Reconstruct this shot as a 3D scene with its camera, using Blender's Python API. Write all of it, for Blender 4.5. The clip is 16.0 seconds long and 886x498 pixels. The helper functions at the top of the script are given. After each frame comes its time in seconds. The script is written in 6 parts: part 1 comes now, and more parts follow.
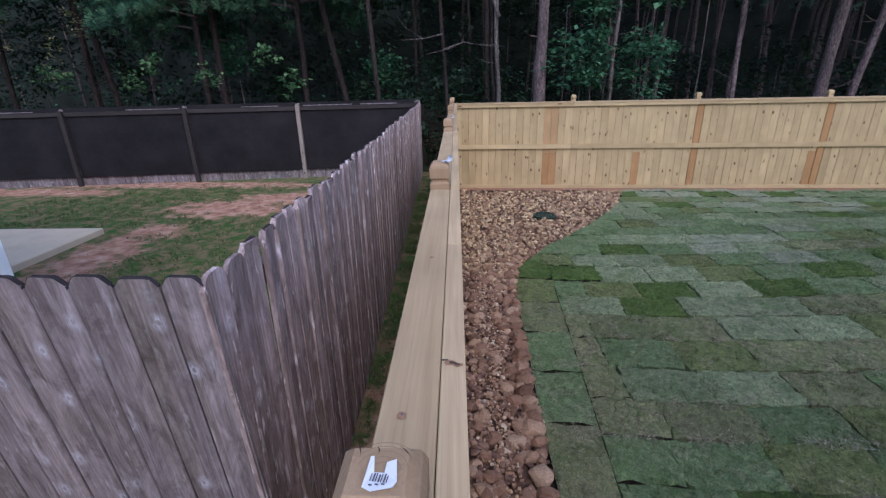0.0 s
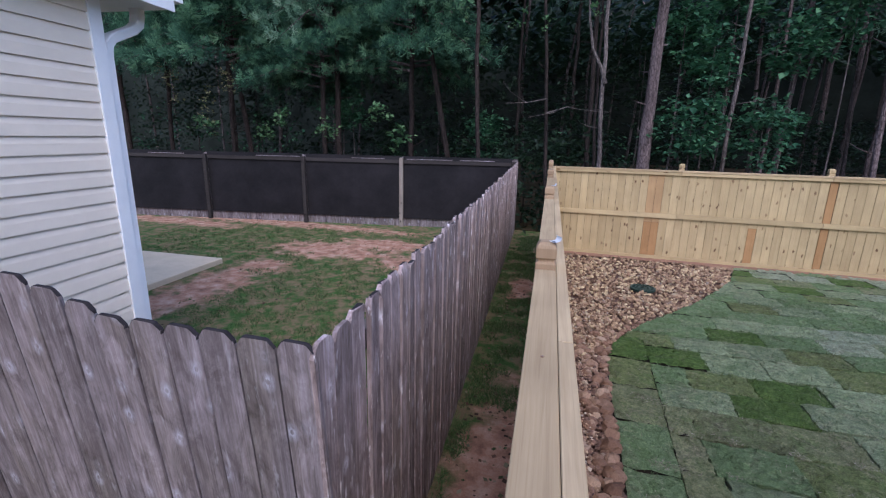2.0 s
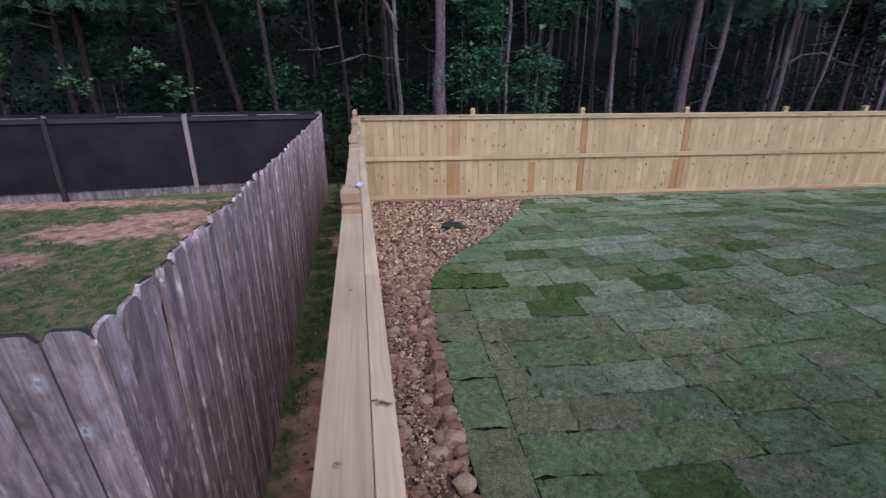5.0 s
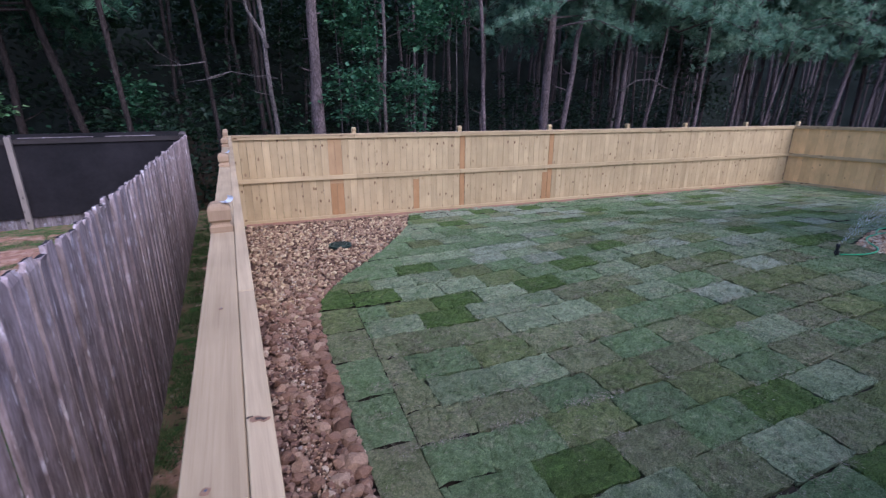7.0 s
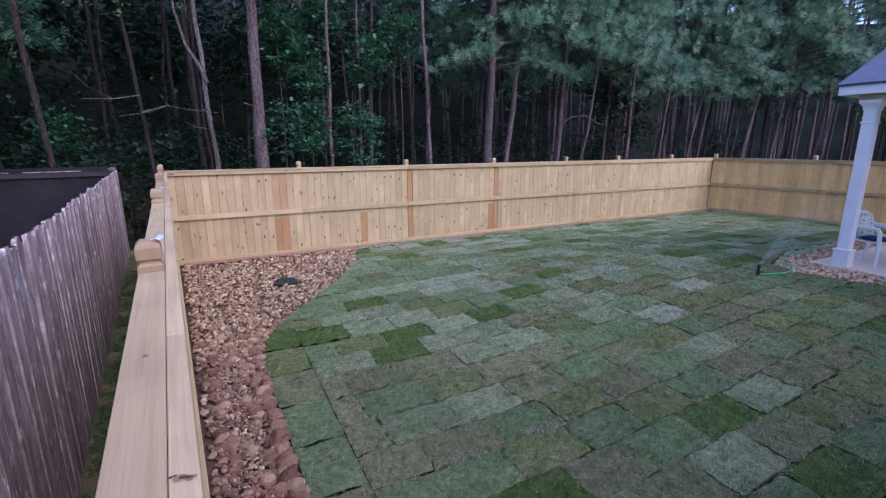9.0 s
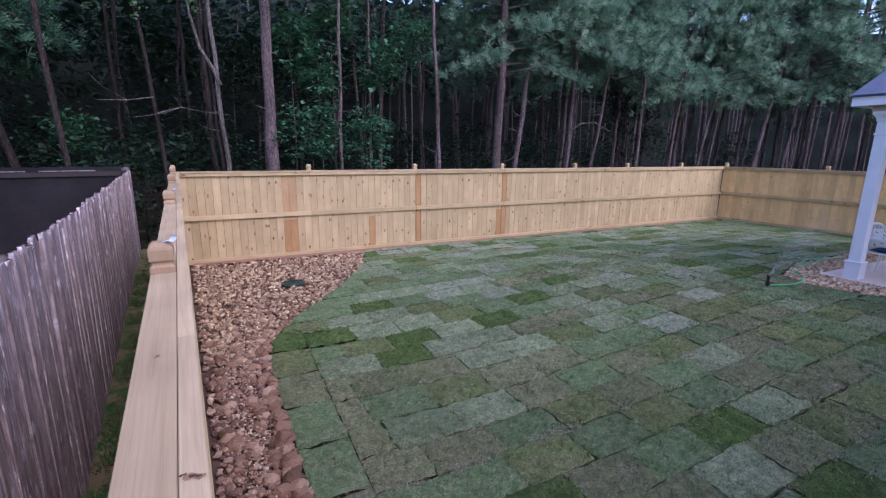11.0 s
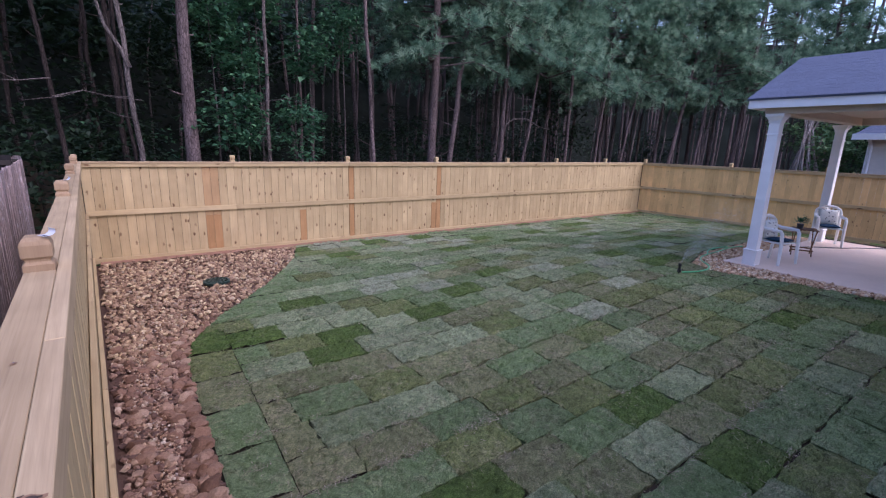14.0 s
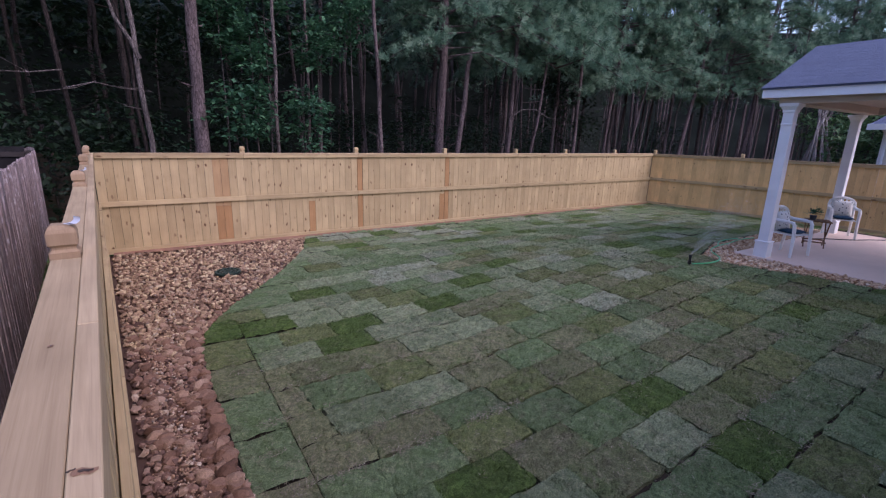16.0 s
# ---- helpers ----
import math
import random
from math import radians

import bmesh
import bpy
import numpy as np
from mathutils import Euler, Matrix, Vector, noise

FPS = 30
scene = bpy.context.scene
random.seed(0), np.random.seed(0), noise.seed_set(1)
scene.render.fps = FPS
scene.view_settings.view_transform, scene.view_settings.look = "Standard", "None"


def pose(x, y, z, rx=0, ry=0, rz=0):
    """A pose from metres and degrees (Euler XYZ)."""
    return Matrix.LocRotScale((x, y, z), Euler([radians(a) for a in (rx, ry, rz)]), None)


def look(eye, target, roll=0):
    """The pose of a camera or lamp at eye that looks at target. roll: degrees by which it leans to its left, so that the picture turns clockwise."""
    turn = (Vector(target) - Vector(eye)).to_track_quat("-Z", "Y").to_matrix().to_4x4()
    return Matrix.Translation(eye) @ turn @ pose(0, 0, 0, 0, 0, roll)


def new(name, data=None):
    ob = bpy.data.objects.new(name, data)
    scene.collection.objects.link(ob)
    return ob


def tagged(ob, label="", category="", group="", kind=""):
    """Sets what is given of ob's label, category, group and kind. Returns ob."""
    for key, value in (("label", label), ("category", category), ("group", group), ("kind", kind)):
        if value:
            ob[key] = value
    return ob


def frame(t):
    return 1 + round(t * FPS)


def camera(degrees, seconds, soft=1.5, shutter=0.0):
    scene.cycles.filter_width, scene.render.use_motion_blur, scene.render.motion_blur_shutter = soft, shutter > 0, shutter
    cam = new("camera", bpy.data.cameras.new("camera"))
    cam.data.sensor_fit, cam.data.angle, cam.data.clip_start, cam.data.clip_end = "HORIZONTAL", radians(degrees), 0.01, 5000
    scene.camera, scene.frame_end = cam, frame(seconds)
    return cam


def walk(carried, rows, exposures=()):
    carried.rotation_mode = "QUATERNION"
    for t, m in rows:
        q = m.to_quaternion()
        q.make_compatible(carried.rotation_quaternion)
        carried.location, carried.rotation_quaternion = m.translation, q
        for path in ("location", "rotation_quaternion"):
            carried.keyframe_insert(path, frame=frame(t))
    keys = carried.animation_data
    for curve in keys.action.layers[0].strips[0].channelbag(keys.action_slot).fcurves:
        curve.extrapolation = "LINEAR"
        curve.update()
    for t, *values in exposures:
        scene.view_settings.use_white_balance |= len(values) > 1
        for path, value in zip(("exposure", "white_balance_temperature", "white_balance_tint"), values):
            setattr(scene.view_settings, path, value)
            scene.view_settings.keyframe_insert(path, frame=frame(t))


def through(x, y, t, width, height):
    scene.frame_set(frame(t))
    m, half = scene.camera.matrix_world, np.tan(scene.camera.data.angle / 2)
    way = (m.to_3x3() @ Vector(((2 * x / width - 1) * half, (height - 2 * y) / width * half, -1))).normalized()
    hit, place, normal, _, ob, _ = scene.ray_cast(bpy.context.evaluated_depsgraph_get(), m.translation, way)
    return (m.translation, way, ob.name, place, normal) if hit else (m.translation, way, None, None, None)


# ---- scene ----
cam = camera(88.7, 16.0, soft=1.2, shutter=0.5)
PATH = [
    (0, (0.695, 0.107, 2.293), (0.506, 1.971, 1.594), -1.3),
    (0.5, (0.692, 0.106, 2.293), (0.438, 1.984, 1.654), -0.7),
    (1, (0.67, 0.124, 2.332), (0.274, 2.004, 1.778), -0.3),
    (1.5, (0.626, 0.141, 2.381), (0.085, 2.005, 1.898), 0.5),
    (2, (0.604, 0.153, 2.388), (0.044, 2.011, 1.904), 1.2),
    (2.5, (0.594, 0.179, 2.461), (0.105, 2.047, 1.939), 2.4),
    (3, (0.568, 0.207, 2.46), (0.183, 2.085, 1.89), 1.8),
    (3.5, (0.585, 0.197, 2.437), (0.403, 2.092, 1.824), 1.9),
    (4, (0.627, 0.153, 2.407), (0.65, 2.041, 1.747), 1.7),
    (4.2, (0.641, 0.139, 2.394), (0.699, 2.023, 1.724), 1.2),
    (6.5, (0.692, 0.05, 2.337), (1.261, 1.858, 1.700), -0.1),
    (7, (0.701, 0.073, 2.321), (1.376, 1.861, 1.731), 0.0),
    (7.5, (0.71, 0.079, 2.318), (1.464, 1.847, 1.764), 0.1),
    (8, (0.714, 0.084, 2.314), (1.531, 1.833, 1.792), 0.3),
    (8.5, (0.721, 0.087, 2.314), (1.582, 1.824, 1.825), 0.3),
    (9, (0.719, 0.082, 2.314), (1.608, 1.815, 1.861), -0.1),
    (9.2, (0.704, 0.066, 2.341), (1.593, 1.802, 1.898), -0.4),
    (11.5, (0.723, 0.064, 2.326), (1.585, 1.815, 1.892), 1.0),
    (12, (0.732, 0.06, 2.324), (1.626, 1.795, 1.885), 1.2),
    (12.5, (0.736, 0.056, 2.318), (1.691, 1.756, 1.872), 1.3),
    (13, (0.771, 0.048, 2.314), (1.784, 1.713, 1.867), 1.4),
    (13.5, (0.76, 0.046, 2.309), (1.825, 1.679, 1.86), 1.3),
    (14, (0.801, 0.045, 2.311), (1.894, 1.657, 1.856), 1.7),
    (14.5, (0.757, 0.063, 2.311), (1.852, 1.672, 1.85), 1.9),
    (15, (0.763, 0.057, 2.305), (1.841, 1.675, 1.837), 1.6),
    (15.5, (0.764, 0.045, 2.312), (1.836, 1.665, 1.835), 1.5),
    (16, (0.759, 0.056, 2.301), (1.824, 1.676, 1.81), 1.6),
]
walk(cam, [(t, look(eye, target, roll)) for t, eye, target, roll in PATH], [(0, -0.42, 5330, 17), (1.5, -0.27, 5330, 17), (4, -0.41, 5370, 18), (7, -0.16, 5130, 25), (11, -0.09, 5300, 31), (13, -0.04, 5450, 31.5), (14.2, -0.23, 5540, 32.5), (16, -0.45, 5640, 34.5)])

# ---- light ----
world = bpy.data.worlds.new("dusk_sky")
scene.world = world
world.use_nodes = True
wn = world.node_tree
sky = wn.nodes.new("ShaderNodeTexSky")
sky.sky_type = "NISHITA"
sky.sun_disc = False
sky.sun_elevation, sky.sun_rotation = radians(46), radians(156)
sky.air_density, sky.dust_density, sky.ozone_density = 1.2, 3.0, 1.5
wn.links.new(sky.outputs[0], wn.nodes["Background"].inputs[0])
wn.nodes["Background"].inputs[1].default_value = 0.38
sun = new("sun", bpy.data.lights.new("sun", "SUN"))
sun.data.energy, sun.data.angle, sun.data.color = 0.6, radians(90), (1.0, 0.97, 0.95)
sun.matrix_world = look((0, 0, 30), (Vector((0, 0, 30)) - Vector((math.sin(radians(156)) * math.cos(radians(46)), math.cos(radians(156)) * math.cos(radians(46)), math.sin(radians(46))))))

# ---- building blocks ----
def part(name, bm, material, parent=None, label="", smooth=False):
    """Links a bmesh as one mesh object under a thing or a part."""
    me = bpy.data.meshes.new(name)
    bm.to_mesh(me)
    bm.free()
    if material:
        me.materials.append(material)
    if smooth:
        me.shade_smooth()
    ob = new(name, me)
    ob.parent = parent
    if label:
        ob["label"] = label
    return ob


def shared(name, bm, material, smooth=False):
    me = bpy.data.meshes.new(name)
    bm.to_mesh(me)
    bm.free()
    me.materials.append(material)
    if smooth:
        me.shade_smooth()
    return me


def piece(name, me, parent, m):
    ob = new(name, me)
    ob.parent = parent
    ob.matrix_local = m
    return ob


def empty(name, m, label, category, group="", kind=""):
    ob = new(name)
    ob.matrix_world = m
    ob.empty_display_size = 0.1
    return tagged(ob, label, category, group, kind)


def box(bm, x0, x1, y0, y1, z0, z1, m=None, c=0.0):
    """A box between two corners; c: a chamfer on all edges."""
    made = bmesh.ops.create_cube(bm, size=1.0)["verts"]
    for v in made:
        v.co = Vector((x0 + (v.co.x + 0.5) * (x1 - x0), y0 + (v.co.y + 0.5) * (y1 - y0), z0 + (v.co.z + 0.5) * (z1 - z0)))
    if c:
        edges = list({e for v in made for e in v.link_edges})
        out = bmesh.ops.bevel(bm, geom=edges, offset=c, segments=1, affect="EDGES", profile=0.5)
        made = list({v for f in out["faces"] for v in f.verts} | {v for v in made if v.is_valid})
    if m is not None:
        bmesh.ops.transform(bm, matrix=m, verts=made)
    return made


def prism(bm, outline, depth, m=None, axis="y"):
    """An outline in the x-z plane, given depth along y."""
    a = [bm.verts.new((x, 0, z)) for x, z in outline]
    b = [bm.verts.new((x, depth, z)) for x, z in outline]
    n = len(outline)
    bm.faces.new(a)
    bm.faces.new(b[::-1])
    for i in range(n):
        bm.faces.new((a[i], b[i], b[(i + 1) % n], a[(i + 1) % n]))
    if m is not None:
        bmesh.ops.transform(bm, matrix=m, verts=a + b)
    bmesh.ops.recalc_face_normals(bm, faces=bm.faces[:])


def tube(bm, points, radii, sides=8, cap=True):
    """A tapered tube along points."""
    rings = []
    for i, p in enumerate(points):
        d = (Vector(points[min(i + 1, len(points) - 1)]) - Vector(points[max(i - 1, 0)])).normalized()
        ref = Vector((1, 0, 0)) if abs(d.x) < 0.8 else Vector((0, 1, 0))
        side = (ref - d * ref.dot(d)).normalized()
        q = Matrix((side, d.cross(side), d)).transposed()
        r = radii[i] if not isinstance(radii, (int, float)) else radii
        rings.append([bm.verts.new(Vector(p) + q @ Vector((r * math.cos(2 * math.pi * k / sides), r * math.sin(2 * math.pi * k / sides), 0))) for k in range(sides)])
    for a, b in zip(rings, rings[1:]):
        for k in range(sides):
            bm.faces.new((a[k], a[(k + 1) % sides], b[(k + 1) % sides], b[k]))
    if cap:
        bm.faces.new(rings[0][::-1])
        bm.faces.new(rings[-1])


# ---- materials ----
def nodes_of(name):
    m = bpy.data.materials.new(name)
    m.use_nodes = True
    return m, m.node_tree, m.node_tree.nodes["Principled BSDF"]


def link(nt, a, b):
    nt.links.new(a, b)


def coords(nt, scale, random=True, kind="Object"):
    tc = nt.nodes.new("ShaderNodeTexCoord")
    mp = nt.nodes.new("ShaderNodeMapping")
    mp.inputs["Scale"].default_value = scale
    link(nt, tc.outputs[kind], mp.inputs["Vector"])
    if random:
        oi = nt.nodes.new("ShaderNodeObjectInfo")
        mu = nt.nodes.new("ShaderNodeMath")
        mu.operation = "MULTIPLY"
        mu.inputs[1].default_value = 57.0
        link(nt, oi.outputs["Random"], mu.inputs[0])
        cb = nt.nodes.new("ShaderNodeCombineXYZ")
        for k in range(3):
            link(nt, mu.outputs[0], cb.inputs[k])
        link(nt, cb.outputs[0], mp.inputs["Location"])
    return mp.outputs[0]


def noise_of(nt, vec, scale=1.0, detail=4.0, rough=0.55, distort=0.0):
    n = nt.nodes.new("ShaderNodeTexNoise")
    n.inputs["Scale"].default_value, n.inputs["Detail"].default_value = scale, detail
    n.inputs["Roughness"].default_value, n.inputs["Distortion"].default_value = rough, distort
    link(nt, vec, n.inputs["Vector"])
    return n.outputs["Fac"]


def ramp(nt, fac, stops):
    r = nt.nodes.new("ShaderNodeValToRGB")
    while len(r.color_ramp.elements) < len(stops):
        r.color_ramp.elements.new(0.5)
    for e, (p, c) in zip(r.color_ramp.elements, stops):
        e.position, e.color = p, (*c, 1) if len(c) == 3 else c
    link(nt, fac, r.inputs[0])
    return r.outputs[0]


def mix(nt, fac, a, b, how="MIX"):
    x = nt.nodes.new("ShaderNodeMix")
    x.data_type, x.blend_type = "RGBA", how
    for s, v in (("Factor", fac), ("A", a), ("B", b)):
        sock = [i for i in x.inputs if i.name == s and i.type == ("VALUE" if s == "Factor" else "RGBA")][0]
        if isinstance(v, (int, float)):
            sock.default_value = v
        elif isinstance(v, tuple):
            sock.default_value = (*v, 1)
        else:
            link(nt, v, sock)
    return [o for o in x.outputs if o.type == "RGBA"][0]


def bump(nt, bsdf, height, strength=0.3, distance=0.01):
    b = nt.nodes.new("ShaderNodeBump")
    b.inputs["Strength"].default_value, b.inputs["Distance"].default_value = strength, distance
    link(nt, height, b.inputs["Height"])
    link(nt, b.outputs[0], bsdf.inputs["Normal"])


def random_of(nt, stops):
    oi = nt.nodes.new("ShaderNodeObjectInfo")
    return ramp(nt, oi.outputs["Random"], stops)


def island_of(nt, stops):
    g = nt.nodes.new("ShaderNodeNewGeometry")
    return ramp(nt, g.outputs["Random Per Island"], stops)


def wood(name, light, dark, axis="z", knot=(0.12, 0.06, 0.03), knots=1.0, spread=((0.80, 0.76, 0.70), (1.10, 1.07, 1.02)), rough=0.75, grain=0.4, knot_size=0.016, rare=0.55):
    """Sawn wood: long grain along an axis, broad blotches, knots, and a tone of its own for each piece."""
    m, nt, b = nodes_of(name)
    s = [26.0, 26.0, 26.0]
    s["xyz".index(axis)] = 1.3
    g = noise_of(nt, coords(nt, s), 1.0, 6.0, 0.62, 1.2)
    base = ramp(nt, g, [(0.3, dark), (0.62, light)])
    rings = [170.0, 170.0, 170.0]
    rings["xyz".index(axis)] = 2.2
    lines = noise_of(nt, coords(nt, rings), 1.0, 3.0, 0.6, 0.4)
    base = mix(nt, 0.85, base, ramp(nt, lines, [(0.3, (0.62, 0.56, 0.5)), (0.45, (0.92, 0.9, 0.88)), (0.6, (1.08, 1.07, 1.06))]), "MULTIPLY")
    blotch = noise_of(nt, coords(nt, (2.2, 2.2, 2.2)), 1.0, 3.0)
    base = mix(nt, 0.55, base, ramp(nt, blotch, [(0.3, tuple(0.72 * c for c in light)), (0.7, tuple(min(1, 1.12 * c) for c in light))]), "MIX")
    base = mix(nt, 1.0, base, random_of(nt, [(0.0, spread[0]), (1.0, spread[1])]), "MULTIPLY")
    if knots:
        ks = [6.5, 6.5, 6.5]
        ks["xyz".index(axis)] = 2.6 if axis != "z" else 3.4
        v = nt.nodes.new("ShaderNodeTexVoronoi")
        v.voronoi_dimensions = "2D"
        v.inputs["Scale"].default_value = 1.0
        v.inputs["Randomness"].default_value = 1.0
        sp, cb = nt.nodes.new("ShaderNodeSeparateXYZ"), nt.nodes.new("ShaderNodeCombineXYZ")
        link(nt, coords(nt, ks), sp.inputs[0])
        link(nt, sp.outputs[0], cb.inputs[0])
        link(nt, sp.outputs[1 if axis == "y" else 2], cb.inputs[1])
        stir = nt.nodes.new("ShaderNodeVectorMath")
        stir.operation = "MULTIPLY_ADD"
        stir.inputs[1].default_value = (0.32, 0.16, 0.0)
        fuzz = nt.nodes.new("ShaderNodeTexNoise")
        fuzz.inputs["Scale"].default_value = 5.0
        fuzz.inputs["Detail"].default_value = 2.0
        link(nt, cb.outputs[0], fuzz.inputs["Vector"])
        link(nt, fuzz.outputs["Color"], stir.inputs[0])
        link(nt, cb.outputs[0], stir.inputs[2])
        link(nt, stir.outputs[0], v.inputs["Vector"])
        spot = ramp(nt, v.outputs["Distance"], [(0.0, (1, 1, 1)), (knot_size * 6.5 * 0.7, (0.8, 0.8, 0.8)), (knot_size * 6.5 * 1.25, (0, 0, 0))])
        cells = ramp(nt, v.outputs["Color"], [(rare, (0, 0, 0)), (rare + 0.06, (0.45, 0.45, 0.45)), (rare + 0.2, (1, 1, 1))])
        base = mix(nt, mix(nt, 1.0, spot, cells, "MULTIPLY"), base, knot)
    link(nt, base, b.inputs["Base Color"])
    b.inputs["Roughness"].default_value = rough
    b.inputs["Specular IOR Level"].default_value = 0.25
    bump(nt, b, g, grain, 0.004)
    return m


def plain(name, colour, rough=0.6, metal=0.0, vary=0.12, scale=6.0, relief=0.1, spec=0.4):
    """A painted, moulded or cast surface with faint soiling at two scales."""
    m, nt, b = nodes_of(name)
    c = coords(nt, (scale, scale, scale))
    n1, n2 = noise_of(nt, c, 1.0, 4.0), noise_of(nt, c, 9.0, 5.0)
    col = ramp(nt, n1, [(0.3, tuple(v * (1 - vary) for v in colour)), (0.7, tuple(min(1, v * (1 + vary * 0.5)) for v in colour))])
    col = mix(nt, 0.3, col, ramp(nt, n2, [(0.35, tuple(v * (1 - vary) for v in colour)), (0.65, colour)]))
    link(nt, col, b.inputs["Base Color"])
    b.inputs["Roughness"].default_value, b.inputs["Metallic"].default_value = rough, metal
    b.inputs["Specular IOR Level"].default_value = spec
    if relief:
        bump(nt, b, n2, relief, 0.004)
    return m


def rocky(name, stops, scale=14.0, rough=0.85, by="object"):
    m, nt, b = nodes_of(name)
    tint = random_of(nt, stops) if by == "object" else island_of(nt, stops)
    c = coords(nt, (scale, scale, scale), by == "object")
    n = noise_of(nt, c, 1.0, 5.0, 0.6)
    col = mix(nt, 0.8, tint, ramp(nt, n, [(0.3, (0.55, 0.52, 0.5)), (0.7, (1.15, 1.12, 1.1))]), "MULTIPLY")
    link(nt, col, b.inputs["Base Color"])
    b.inputs["Roughness"].default_value = rough
    b.inputs["Specular IOR Level"].default_value = 0.3
    bump(nt, b, n, 0.5, 0.01)
    return m


def leafy(name, stops, rough=0.55, spec=0.3, through=0.35):
    """Leaves: a tone for each leaf, and some light let through."""
    m, nt, b = nodes_of(name)
    col = island_of(nt, stops)
    link(nt, col, b.inputs["Base Color"])
    b.inputs["Roughness"].default_value = rough
    b.inputs["Specular IOR Level"].default_value = spec
    t = nt.nodes.new("ShaderNodeBsdfTranslucent")
    link(nt, col, t.inputs["Color"])
    mx = nt.nodes.new("ShaderNodeMixShader")
    mx.inputs[0].default_value = through
    out = nt.nodes["Material Output"]
    link(nt, b.outputs[0], mx.inputs[1])
    link(nt, t.outputs[0], mx.inputs[2])
    link(nt, mx.outputs[0], out.inputs["Surface"])
    return m


def bark(name, light, dark):
    """Plated bark: long scales parted by dark cracks, with lichen-pale and sooty stretches."""
    m, nt, b = nodes_of(name)
    v = nt.nodes.new("ShaderNodeTexVoronoi")
    v.feature = "DISTANCE_TO_EDGE"
    v.inputs["Scale"].default_value = 1.0
    link(nt, coords(nt, (22, 22, 6.5)), v.inputs["Vector"])
    crack = ramp(nt, v.outputs["Distance"], [(0.0, (0, 0, 0)), (0.16, (1, 1, 1))])
    g = noise_of(nt, coords(nt, (30, 30, 7)), 1.0, 6.0, 0.7, 1.0)
    broad = noise_of(nt, coords(nt, (2.5, 2.5, 0.6)), 1.0, 4.0, 0.65, 0.5)
    col = ramp(nt, g, [(0.3, dark), (0.5, tuple(0.6 * p + 0.4 * q for p, q in zip(light, dark))), (0.72, tuple(1.25 * p for p in light))])
    col = mix(nt, 0.75, col, mix(nt, crack, (0.35, 0.33, 0.33), (1, 1, 1)), "MULTIPLY")
    col = mix(nt, 0.8, col, ramp(nt, broad, [(0.35, (0.55, 0.53, 0.52)), (0.65, (1.3, 1.27, 1.25))]), "MULTIPLY")
    link(nt, col, b.inputs["Base Color"])
    b.inputs["Roughness"].default_value = 0.95
    b.inputs["Specular IOR Level"].default_value = 0.15
    bump(nt, b, mix(nt, 0.5, crack, g), 1.0, 0.02)
    return m


NEW_L, NEW_D = (0.465, 0.355, 0.19), (0.385, 0.28, 0.14)
new_wood = {a: wood("new_pine_" + a, NEW_L, NEW_D, a, knot=(0.10, 0.045, 0.02), knots=1, spread=((0.90, 0.88, 0.85), (1.07, 1.06, 1.05)), knot_size=0.018, rare=0.57) for a in "xyz"}
brown_wood = wood("stained_pine", (0.37, 0.215, 0.095), (0.29, 0.16, 0.065), "z", knots=0)
# amber hue, raised well above new_wood to put light on this run
lit_amber_wood = wood("lit_amber_pine", (0.76, 0.52, 0.235), (0.64, 0.405, 0.165), "z", knot=(0.10, 0.045, 0.02), spread=((0.85, 0.82, 0.78), (1.1, 1.08, 1.05)), knot_size=0.014, rare=0.7)
tan_wood = wood("tan_pine", (0.43, 0.285, 0.145), (0.35, 0.22, 0.105), "z", knots=0)
cap_wood = {a: wood("cap_pine_" + a, (0.465, 0.355, 0.215), (0.30, 0.212, 0.115), a, knot=(0.24, 0.12, 0.06), knots=0, knot_size=0.014) for a in "xy"}


